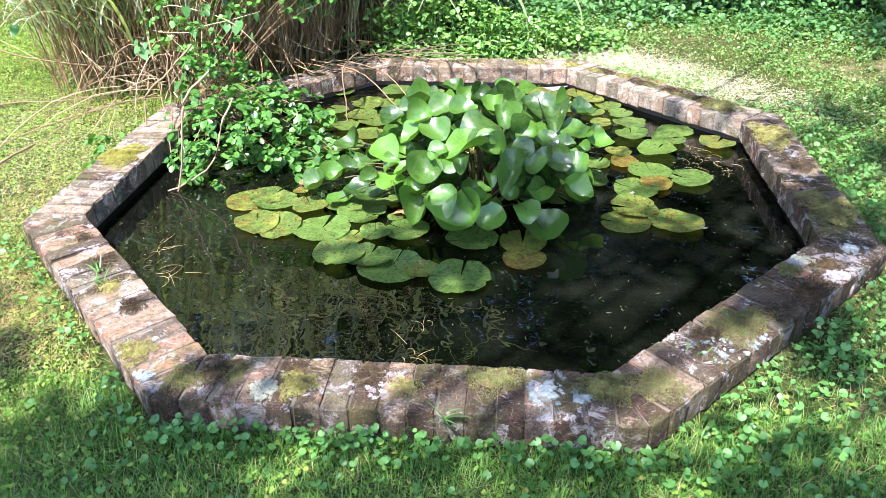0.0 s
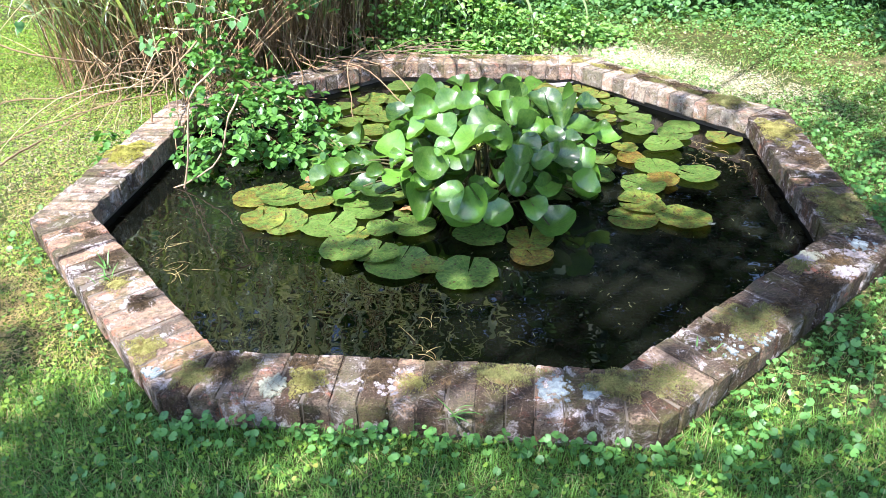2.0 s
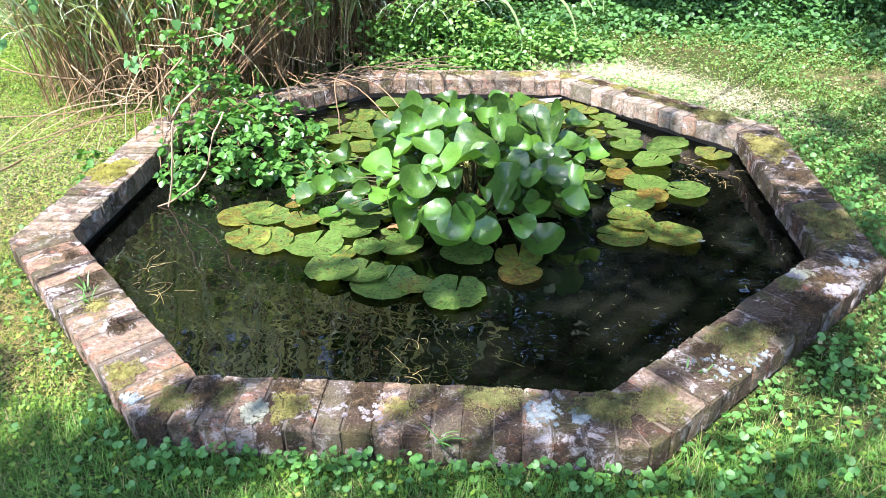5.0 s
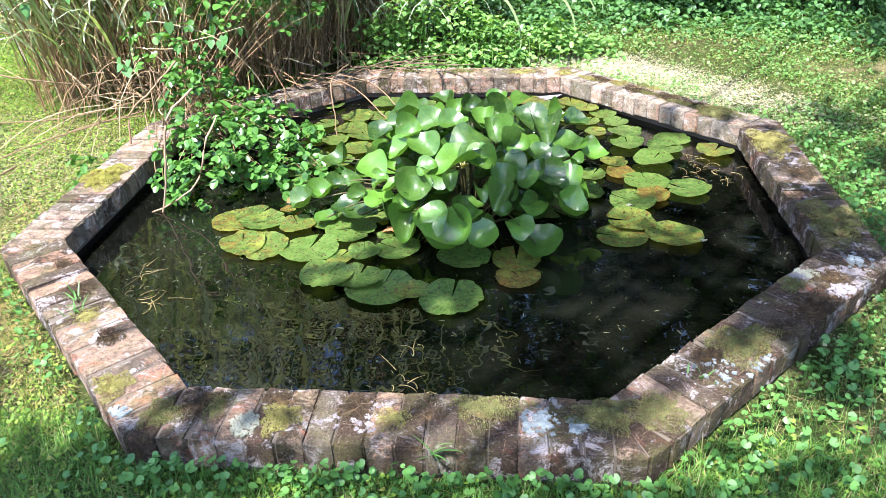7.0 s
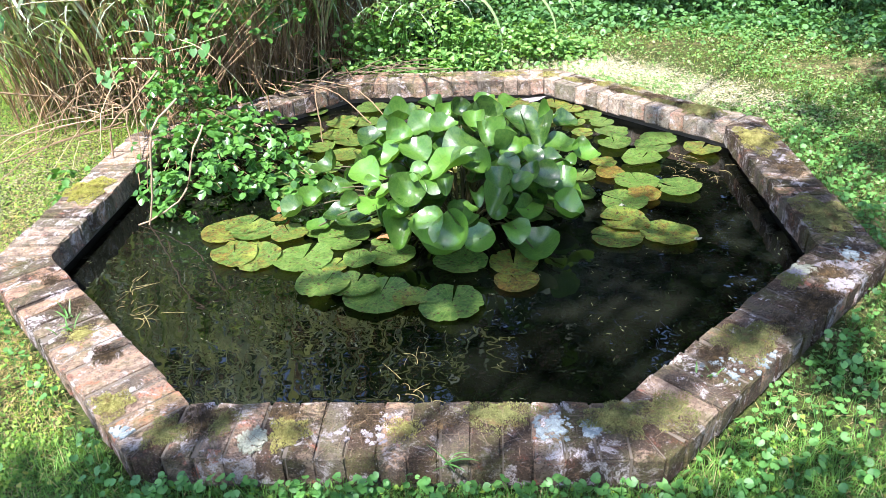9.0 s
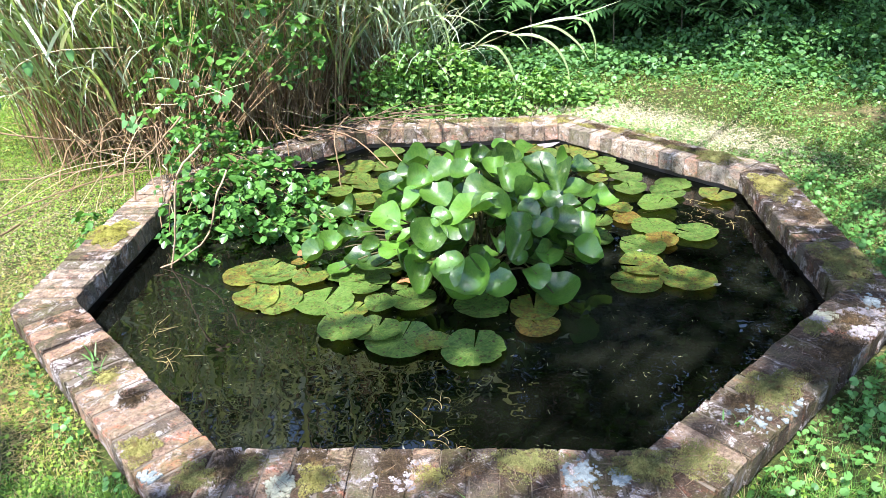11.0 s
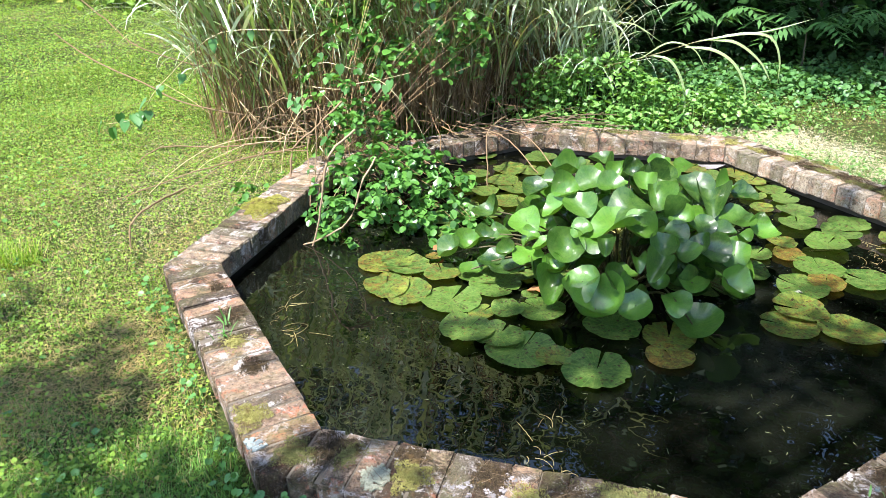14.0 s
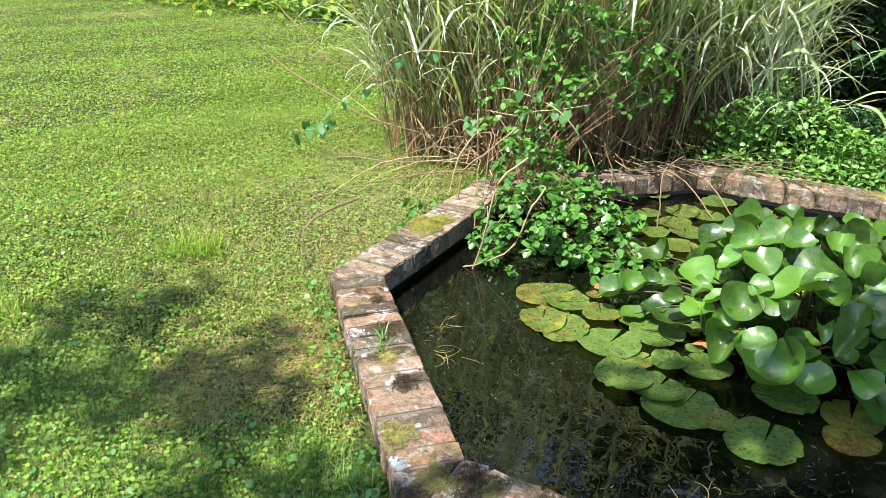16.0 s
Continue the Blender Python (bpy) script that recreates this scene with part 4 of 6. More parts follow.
def single_cane(points, r0, r1, mat, label, name="dead_cane"):
    c, _, _ = strap(points, 0.01, 16)
    wob = np.random.default_rng(len(points) + int(1000 * r0)).normal(0, 0.0018, c.shape)
    v, f = tubes([c + wob], [np.linspace(r0, r1, len(c))], 6)
    tagged(new(name, mesh_from(name, v, f, mat)), label, "dead cane", "dead canes round the bush")


CANE = "bleached dead cane leaning into the water"
single_cane([(-1.00, 0.06, 0.46), (-1.05, -0.08, 0.40), (-1.08, -0.1, 0.30), (-1.12, -0.1, 0.11), (-1.17, -0.1, -0.05)], 0.0048, 0.0038, M_STICK, CANE)
single_cane([(-0.90, 0.02, 0.36), (-0.92, -0.1, 0.28), (-0.97, -0.1, 0.14), (-1.08, -0.1, 0.04), (-1.24, -0.1, -0.04)], 0.0042, 0.0034, M_STICK, CANE)
single_cane([(-1.25, 0.5, 0.45), (-1.36, 0.4, 0.33), (-1.45, 0.35, 0.25), (-1.47, 0.33, 0.11)], 0.005, 0.0045, M_PALE_CANE, "bent bleached cane on the rim")
single_cane([(-0.62, 1.3, 0.2), (-0.62, 0.85, 0.24), (-0.6, 0.75, 0.11), (-0.585, 0.70, -0.03)], 0.004, 0.003, M_PALE_CANE, CANE)
single_cane([(-0.9, 1.25, 0.16), (-0.6, 1.15, 0.12), (-0.38, 0.98, -0.01)], 0.004, 0.003, M_PALE_CANE, CANE)
single_cane([(-0.8, 1.3, 0.15), (-0.5, 1.25, 0.1), (-0.3, 1.05, -0.01)], 0.004, 0.003, M_PALE_CANE, CANE)
single_cane([(-1.7, 1.1, 0.14), (-2.05, 0.95, 0.20), (-2.38, 0.85, 0.28), (-2.60, 0.85, 0.37), (-2.91, 0.85, 0.48), (-3.16, 0.85, 0.63)], 0.005, 0.0035, M_PALE_CANE, "pale dry twig reaching out over the lawn")
single_cane([(-1.9, 1.2, 0.3), (-2.57, 0.9, 0.54), (-2.82, 0.9, 0.70), (-3.05, 0.9, 0.88)], 0.004, 0.003, M_PALE_CANE, "pale dry twig reaching out over the lawn")
single_cane([(-1.6, 0.9, 0.14), (-2.05, 0.75, 0.08), (-2.40, 0.62, 0.09), (-2.50, 0.50, 0.02)], 0.004, 0.003, M_PALE_CANE, "dry cane lying on the lawn")
single_cane([(-1.6, 0.75, 0.12), (-2.0, 0.45, 0.07), (-2.27, 0.02, 0.02)], 0.004, 0.003, M_PALE_CANE, "dry cane lying on the lawn")
single_cane([(-1.9, 0.10, 0.10), (-1.87, -0.2, 0.13), (-1.88, -0.33, 0.10), (-1.88, -0.36, 0.0)], 0.005, 0.004, M_PALE_CANE, "short dry stick propped on the lawn")


def build_sprig(points, spots, size, label):
    """A trailing vine shoot with heart-shaped leaves at places along it."""
    shoot = new("vine_shoot")
    tagged(shoot, label, "vine")
    c, _, _ = strap(points, 0.01, 20)
    v, f = tubes([c], [np.linspace(0.0028, 0.001, len(c))], 5)
    child(new("stem", mesh_from("stem", v, f, M_CANE)), shoot)
    r = np.random.default_rng(int(1000 * size) + len(spots))
    for u in spots:
        p = c[int(u * 20)]
        v, f = leaves([p + r.normal(0, 0.024, 3)], [r.normal(270, 45)], [r.uniform(35, 85)], [size * r.uniform(0.7, 1.25)], "heart", np.array([r.normal(0, 20)]))
        child(new("leaf", mesh_from("leaf", v, f, M_SHOOT)), shoot)


build_sprig([(-1.62, 0.85, 0.70), (-1.96, 0.7, 0.71), (-2.19, 0.7, 0.58), (-2.33, 0.7, 0.47), (-2.46, 0.7, 0.36), (-2.54, 0.7, 0.26), (-2.65, 0.7, 0.20), (-2.80, 0.7, 0.17)], (0.10, 0.2, 0.28, 0.38, 0.44, 0.5, 0.54, 0.62, 0.66, 0.7, 0.76, 0.8, 0.84, 0.88, 0.92, 0.95, 0.98, 1.0), 0.072, "trailing vine shoot with dark heart-shaped leaves")
build_sprig([(-1.5, 0.8, 0.55), (-1.33, 0.6, 0.60), (-1.11, 0.6, 0.54), (-0.99, 0.6, 0.44), (-0.91, 0.6, 0.33), (-0.85, 0.58, 0.21)], (0.1, 0.2, 0.3, 0.4, 0.45, 0.5, 0.6, 0.7, 0.75, 0.85, 0.95), 0.045, "vine shoot with small green leaves on a pink stem")
build_sprig([(-1.6, 0.9, 0.4), (-1.35, 0.7, 0.45), (-1.2, 0.55, 0.52), (-1.05, 0.5, 0.56), (-0.9, 0.5, 0.6)], (0.15, 0.3, 0.4, 0.5, 0.6, 0.7, 0.8, 0.9, 1.0), 0.05, "vine shoot with pale green leaves")
build_sprig([(-1.7, 0.8, 0.3), (-1.55, 0.6, 0.4), (-1.5, 0.5, 0.45), (-1.4, 0.42, 0.4)], (0.2, 0.4, 0.5, 0.6, 0.7, 0.8, 0.9, 1.0), 0.046, "vine shoot with small dark leaves")


build_reeds()


def build_cane_heap():
    """Broken canes tumbled over the rim between the reeds and the vine."""
    r = np.random.default_rng(741)
    heap = new("cane_heap")
    heap.location = (-1.5, 0.6, 0.1)
    tagged(heap, "heap of broken brown canes tumbled over the rim", "dead canes")
    s = np.linspace(0, 1, 7)
    for kind, m in (("bent_cane", 22), ("lying_cane", 9)):
        a = np.radians(r.normal(250, 55, m) if kind == "bent_cane" else r.normal(200, 45, m))
        ln = r.uniform(0.12, 0.35, m) if kind == "bent_cane" else r.uniform(0.2, 0.7, m)
        start = np.column_stack([r.normal(-1.45, 0.09, m), r.normal(0.62, 0.16, m), r.uniform(0.22, 0.5, m) if kind == "bent_cane" else r.uniform(0.13, 0.26, m)])
        path = np.zeros((m, 7, 3))
        path[:, :, 0] = start[:, :1] + np.cos(a)[:, None] * ln[:, None] * s + r.normal(0, 0.008, (m, 7))
        path[:, :, 1] = start[:, 1:2] + np.sin(a)[:, None] * ln[:, None] * s + r.normal(0, 0.008, (m, 7))
        path[:, :, 2] = start[:, 2:] + 0.05 * np.sin(s * 3) - (start[:, 2:] - (0.12 if kind == "bent_cane" else 0.035)) * s ** 1.6
        for q in path:
            v, f = tubes([q - np.array([-1.5, 0.6, 0.1])], [np.linspace(1, 0.7, 7) * r.uniform(0.0014, 0.0036)], 5)
            child(new(kind, mesh_from(kind, v, f, M_PALE_CANE if r.uniform() < 0.7 else M_CANE)), heap)


build_cane_heap()


def build_rim_canes():
    """Dry canes that lie along the back of the rim."""
    r = np.random.default_rng(751)
    s = np.linspace(0, 1, 6)
    for _ in range(18):
        x, y, a, ln = r.uniform(-0.90, -0.30), r.uniform(1.40, 1.58), radians(r.normal(5, 24)), r.uniform(0.15, 0.5)
        if x < -0.5:
            y, a = y + (x + 0.5) * 0.8, a + 0.6
        path = np.column_stack([x + ln * s * math.cos(a), y + ln * s * math.sin(a), Z_TOP + 0.012 + r.uniform(0, 0.035) + 0.012 * np.sin(s * 3.1)]) + r.normal(0, 0.006, (6, 3))
        v, f = tubes([path], [np.linspace(0.0034, 0.002, 6)], 5)
        tagged(new("dead_cane", mesh_from("dead_cane", v, f, M_NEEDLE)), "brown dead cane lying on the back of the rim", "dead cane", "dead canes on the back rim")


build_rim_canes()


# ---- vine bush that hangs over the left rim ----
def build_vine():
    r = np.random.default_rng(21)
    bush = new("vine_bush")
    bush.location = (-1.25, 0.45, 0.1)
    tagged(bush, "leafy vine hanging over the rim into the water", "vine")
    off = np.array([-1.25, 0.45, 0.1])
    blobs = [(-1.00, 0.24, 0.12, 0.30, 0.30, 0.19, 560), (-1.14, 0.48, 0.20, 0.30, 0.30, 0.22, 470), (-0.82, 0.38, 0.10, 0.26, 0.26, 0.18, 420),
             (-1.05, 0.06, 0.05, 0.22, 0.16, 0.10, 170), (-1.30, 0.72, 0.48, 0.30, 0.24, 0.28, 300), (-1.10, 1.02, 0.74, 0.36, 0.20, 0.26, 360), (-0.88, 1.22, 0.60, 0.20, 0.14, 0.22, 170), (-1.45, 1.0, 0.95, 0.30, 0.2, 0.3, 200), (-0.70, 0.22, 0.02, 0.24, 0.22, 0.07, 190), (-1.58, 0.10, 0.08, 0.08, 0.22, 0.06, 60)]
    pts, outs = [], []
    for x, y, z, a, b, c, n in blobs:
        d = r.normal(0, 1, (n, 3))
        d /= np.linalg.norm(d, axis=1)[:, None]
        q = r.uniform(0.55, 1.05, n)[:, None]
        p = np.array([x, y, z]) + d * q * np.array([a, b, c])
        gaps = np.sin(17 * p[:, 0] + 3) * np.sin(15 * p[:, 1] + 1) + np.sin(19 * p[:, 2] + 9 * p[:, 0])
        keep = (p[:, 2] > -0.005) & (gaps > r.uniform(-1.1, 0.1, n))
        pts.append(p[keep])
        outs.append(np.degrees(np.arctan2(d[keep, 1], d[keep, 0])))
    p, a = np.concatenate(pts), np.concatenate(outs)
    n = len(p)
    # whorls of four or five leaves at each node
    node = np.repeat(np.arange(n // 3), 5)
    m = len(node)
    spot = p[node * 3] + r.normal(0, 0.006, (m, 3))
    face = r.normal(0, 22, n // 3)[node]
    turn = np.tile(np.arange(5) * 72.0, n // 3) + r.uniform(0, 360, n // 3)[node] + r.normal(0, 14, m)
    tip = 18 + r.normal(0, 16, m) + face * np.cos(np.radians(turn - a[node * 3])) + 28 * np.cos(np.radians(turn - a[node * 3]))
    big = r.uniform(0.6, 1.25, n // 3)[node]
    v, f = leaves(spot - off, turn, tip, 0.039 * big * r.uniform(0.7, 1.25, m), "ovate", r.normal(0, 18, m))
    ob = child(new("vine_leaf", mesh_from("vine_leaf", v, f, M_VINE)), bush)
    tagged(ob, "small oval bright green leaves", kind="stuff")
    m = 95
    s = np.linspace(0, 1, 6)
    tips = p[r.integers(0, n, m)]
    foot = np.column_stack([r.uniform(-1.5, -1.2, m), r.uniform(0.55, 0.95, m), np.full(m, 0.05)])
    path = foot[:, None] * (1 - s)[None, :, None] + tips[:, None] * s[None, :, None]
    path[:, :, 2] += (0.10 * np.sin(s * np.pi))[None] * r.uniform(0.2, 1.1, m)[:, None]
    v, f = tubes(path - off, np.repeat((0.0024 * (1 - 0.6 * s))[None], m, 0), 5)
    ob = child(new("vine_stem", mesh_from("vine_stem", v, f, M_CANE)), bush)
    tagged(ob, "thin brown twining stems", kind="stuff")


build_vine()


# ---- turf, clover and ground ivy ----
def scatter(n, x0, x1, y0, y1, seed, least=1.525, bare=()):
    r = np.random.default_rng(seed)
    p = np.column_stack([r.uniform(x0, x1, n), r.uniform(y0, y1, n)])
    p = octagon_reject(p, least)
    for cx, cy, rx, ry in bare:
        d = ((p[:, 0] - cx) / rx) ** 2 + ((p[:, 1] - cy) / ry) ** 2
        p = p[r.uniform(0, 1, len(p)) < np.clip(d - 0.15, 0.30 if cx < 0 else 0.12, 1)]
    return p


def drift(n, cx, cy, sx, sy, turn, seed):
    """Points that thin out from a middle, outside the rim."""
    r = np.random.default_rng(seed)
    x, y = r.normal(0, sx, n), r.normal(0, sy, n)
    c, s = math.cos(radians(turn)), math.sin(radians(turn))
    return octagon_reject(np.stack([cx + c * x - s * y, cy + s * x + c * y], 1), 1.53)


BARE = [(-2.05, 0.30, 0.50, 0.75), (-1.38, -1.22, 0.32, 0.42), (-2.4, 0.85, 0.35, 0.25), (2.4, 1.65, 0.45, 0.3), (-4.6, 1.4, 0.35, 0.25), (1.45, 2.2, 0.4, 0.2), (-1.75, -0.25, 0.16, 0.3), (2.2, -1.0, 0.3, 0.35), (1.25, 1.78, 0.55, 0.3), (0.78, 1.98, 0.5, 0.28), (1.6, 1.3, 0.35, 0.35)]


def turf(name, p, size, width, seed, mat, label, bends=1):
    r = np.random.default_rng(seed)
    n = len(p)
    base = np.column_stack([p, ground_z(p[:, 0], p[:, 1])])
    v, f = ribbons(base, r.uniform(0, 360, n), size * r.uniform(0.5, 1.3, n), r.uniform(5, 60, n), r.uniform(0, 70, n), width * r.uniform(0.7, 1.3, n), bends)
    tagged(new(name, mesh_from(name, v, f, mat)), label, "grass", kind="stuff")


def thatch(p, size, width, seed, mat=None):
    r = np.random.default_rng(seed)
    n = len(p)
    base = np.column_stack([p, ground_z(p[:, 0], p[:, 1]) + r.uniform(0.002, 0.02, n)])
    v, f = ribbons(base, r.uniform(0, 360, n), size * r.uniform(0.5, 1.3, n), r.uniform(70, 95, n), r.uniform(0, 25, n), width * r.uniform(0.7, 1.3, n), 1)
    tagged(new("thatch", mesh_from("thatch", v, f, mat or M_THATCH)), "dry straw lying in the turf", "dry grass", kind="stuff")


thatch(scatter(5500, -2.2, 2.4, -2.55, -1.35, 131), 0.05, 0.0016, 132)
thatch(scatter(18000, 0.4, 4.2, -1.5, 3.6, 135), 0.05, 0.0026, 136)
thatch(scatter(13000, -4.2, -1.4, -2.2, 1.6, 137), 0.05, 0.0022, 138)
thatch(scatter(15000, -9.0, -2.4, -1.6, 5.0, 187), 0.055, 0.0042, 188)
thatch(scatter(10000, -3.2, -1.5, -0.5, 1.3, 143), 0.045, 0.0026, 144)
# dry drifts whose paleness also paints the sun patches on the lawn
thatch(drift(11000, 1.14, 1.52, 0.46, 0.15, -40, 139), 0.035, 0.0030, 140, M_STRAW_SUNLIT)
thatch(drift(3200, 0.75, 1.92, 0.24, 0.16, -10, 145), 0.04, 0.0030, 146, M_STRAW_SUNLIT)
thatch(drift(4200, -2.05, 0.45, 0.36, 0.46, 30, 147), 0.022, 0.0030, 148, M_STRAW_SUNLIT)
thatch(drift(4200, -1.34, -1.02, 0.16, 0.20, 40, 161), 0.03, 0.0026, 162, M_BROWN_TURF)
thatch(drift(2600, -1.50, -1.40, 0.15, 0.13, 20, 163), 0.03, 0.0026, 164, M_BROWN_TURF)
thatch(drift(1800, -2.05, 0.80, 0.20, 0.16, 20, 165), 0.03, 0.0026, 166, M_BROWN_TURF)
thatch(drift(900, -1.72, -0.20, 0.08, 0.22, 10, 167), 0.03, 0.0024, 168, M_BROWN_TURF)
thatch(scatter(7000, -2.3, -0.9, -2.0, -0.5, 141), 0.045, 0.0024, 142)


def leaflets(name, p, size, height, kind, seed, mat, label, category="clover"):
    r = np.random.default_rng(seed)
    n = len(p)
    z = ground_z(p[:, 0], p[:, 1]) + height * r.uniform(0.3, 1.1, n)
    v, f = leaves(np.column_stack([p, z]), r.uniform(0, 360, n), r.normal(5, 22, n), size * r.uniform(0.6, 1.3, n), kind, r.normal(0, 18, n))
    tagged(new(name, mesh_from(name, v, f, mat)), label, category, kind="stuff")


turf("lawn_grass", scatter(140000, -2.2, 2.4, -2.55, -1.35, 31, bare=BARE), 0.042, 0.0015, 32, M_GRASS_SHADE, "short mixed lawn grass with dry blades", 2)
turf("lawn_grass", scatter(60000, 0.9, 4.2, -1.5, 2.0, 33, bare=BARE), 0.036, 0.0022, 34, M_GRASS_SHADE, "thin shaded lawn grass")
turf("lawn_grass", scatter(30000, 0.4, 4.4, 1.0, 4.2, 133, bare=BARE), 0.036, 0.0036, 134, M_GRASS, "sunlit thin lawn grass behind the pond")
turf("lawn_grass", scatter(125000, -4.6, -0.9, -2.2, 2.6, 35, bare=BARE), 0.040, 0.0028, 36, M_GRASS, "sunlit short lawn grass")
turf("lawn_grass", scatter(52000, -14, -4.4, -3, 8, 37, bare=BARE), 0.06, 0.007, 38, M_GRASS, "far sunlit lawn grass")
turf("lawn_grass", scatter(9000, -4.6, -0.5, 2.4, 8, 39), 0.07, 0.008, 40, M_GRASS, "lawn grass behind the reeds")
turf("lawn_grass", scatter(34000, -8.0, 7.0, -8.0, -2.5, 191), 0.06, 0.007, 192, M_GRASS, "short lawn grass away from the pond")
turf("lawn_grass", scatter(14000, 4.1, 8.0, -2.6, 2.5, 193), 0.06, 0.007, 194, M_GRASS, "short lawn grass away from the pond")
leaflets("lawn_clover", scatter(80000, -4.6, -0.9, -2.4, 2.6, 41, bare=BARE), 0.0115, 0.035, "broad", 42, M_CLOVER, "small clover and weed leaves in the lawn")
leaflets("lawn_clover", scatter(84000, -14, -4.4, -3, 8, 43), 0.021, 0.05, "broad", 44, M_CLOVER, "small leaves over the far lawn")
leaflets("lawn_clover", scatter(22000, -6.0, -2.3, -2.4, 3.2, 181, bare=BARE), 0.015, 0.04, "broad", 182, M_CLOVER, "clover and weed leaves in the sunny lawn")
leaflets("lawn_clover", scatter(8500, -2.2, 2.6, -2.55, -1.3, 45, bare=BARE), 0.013, 0.03, "heart", 46, M_CLOVER, "small clover leaves in the turf")
leaflets("lawn_clover", scatter(52000, 0.4, 4.4, -1.2, 4.2, 47, bare=BARE), 0.015, 0.035, "broad", 48, M_COVER, "small clover leaves in shade")
leaflets("lawn_clover", scatter(14000, 0.6, 4.2, 0.6, 3.4, 151, bare=BARE), 0.017, 0.06, "heart", 152, M_COVER, "low leafy ground cover beside the lawn")
leaflets("lawn_weed", scatter(900, -1.6, 2.6, -2.5, -1.4, 149, bare=BARE), 0.02, 0.03, "kidney", 150, M_IVY, "scattered round weed leaves in the turf", "weed leaves")
turf("lawn_tuft", clump_points(420, -2.28, -0.62, 0.14, 0.09, 30, 171), 0.10, 0.003, 172, M_GRASS, "taller grass tuft in the lawn", 3)
turf("lawn_tuft", clump_points(500, -2.5, -1.45, 0.2, 0.15, 30, 173), 0.10, 0.003, 174, M_GRASS, "taller grass tuft in the lawn", 3)
leaflets("lawn_weed", scatter(6500, -3.2, -1.1, -2.5, -1.0, 175, bare=BARE), 0.0145, 0.04, "ovate", 176, M_CLOVER, "broad weed leaves in the lawn", "weed leaves")
leaflets("lawn_clover", drift(9000, -2.15, 0.55, 0.42, 0.50, 30, 183), 0.012, 0.03, "broad", 184, M_CLOVER, "small clover leaves among the straw")
leaflets("lawn_clover", scatter(34000, -8.5, -2.8, -1.6, 5.0, 185), 0.019, 0.05, "broad", 186, M_CLOVER, "clover and weed leaves over the wide lawn")
leaflets("lawn_weed", scatter(520, -3.6, -1.5, -2.4, 0.5, 49, bare=BARE), 0.02, 0.04, "round", 50, M_IVY, "scattered round weed leaves in the lawn", "weed leaves")


def build_ivy_border():
    """Round-leaved ground ivy that crowds against the outside of the rim."""
    r = np.random.default_rng(51)
    for k, count, reach in ((0, 340, 0.05), (1, 640, 0.36), (2, 820, 0.40), (7, 100, 0.05), (6, 40, 0.06)):
        nrm, tan = side_axes(k)
        t = r.uniform(-0.66, 0.66, count)
        d = 1.545 + np.abs(r.normal(0, reach * 0.7, count))
        p = nrm[None] * d[:, None] + tan[None] * t[:, None]
        n = len(p)
        z = np.clip(0.075 - 0.12 * (d - 1.545), 0.02, 0.09) * r.uniform(0.35, 1.15, n)
        place = np.column_stack([p, z])
        v, f = leaves(place, r.uniform(0, 360, n), r.normal(10, 24, n), r.uniform(0.010, 0.023, n), "kidney", r.normal(0, 20, n))
        s = np.linspace(0, 1, 3)
        foot = np.column_stack([p + r.normal(0, 0.012, (n, 2)), np.zeros(n)])
        path = foot[:, None] * (1 - s)[None, :, None] + place[:, None] * s[None, :, None]
        ob = new("ground_ivy")
        tagged(ob, "fresh green ground ivy crowding the foot of the brick rim", "ground ivy", "ground ivy round the rim")
        q = child(new("ivy_leaf", mesh_from("ivy_leaf", v, f, M_IVY)), ob)
        tagged(q, kind="stuff")
        v, f = tubes(path, np.full((n, 3), 0.0009), 3)
        q = child(new("ivy_stalk", mesh_from("ivy_stalk", v, f, M_IVY)), ob)
        tagged(q, kind="stuff")


build_ivy_border()


# ---- weeds and woodland behind ----
def weed_bed(name, spots, kind, size, mat, seed, label, category="weeds"):
    """Leafy plants: spots of (x, y, rx, ry, height, leaves)."""
    r = np.random.default_rng(seed)
    pts, hs = [], []
    for x, y, rx, ry, h, n in spots:
        p = np.column_stack([r.normal(x, rx * 0.5, n), r.normal(y, ry * 0.5, n)])
        top = h * np.exp(-0.5 * (((p[:, 0] - x) / rx) ** 2 + ((p[:, 1] - y) / ry) ** 2)) * (0.8 + 0.35 * np.sin(9 * p[:, 0]) * np.cos(8 * p[:, 1]))
        z = top * r.uniform(0, 1, n) ** 0.5
        keep = octagon_reach(p[:, 0], p[:, 1]) > 1.50
        pts.append(np.column_stack([p, np.maximum(z, 0.02)])[keep])
    p = np.concatenate(pts)
    n = len(p)
    v, f = leaves(p, r.uniform(0, 360, n), r.normal(15, 25, n), size * r.uniform(0.55, 1.3, n), kind, r.normal(0, 20, n))
    ob = new(name)
    tagged(ob, label, category)
    q = child(new("weed_leaf", mesh_from("weed_leaf", v, f, mat)), ob)
    tagged(q, kind="stuff")
    m = max(8, n // 14)
    pick = r.integers(0, n, m)
    s = np.linspace(0, 1, 4)
    foot = p[pick] * np.array([1, 1, 0]) + np.column_stack([r.normal(0, 0.03, (m, 2)), np.zeros(m)])
    path = foot[:, None] * (1 - s)[None, :, None] + p[pick][:, None] * s[None, :, None]
    v, f = tubes(path, np.full((m, 4), 0.002), 4)
    q = child(new("weed_stem", mesh_from("weed_stem", v, f, mat)), ob)
    tagged(q, kind="stuff")


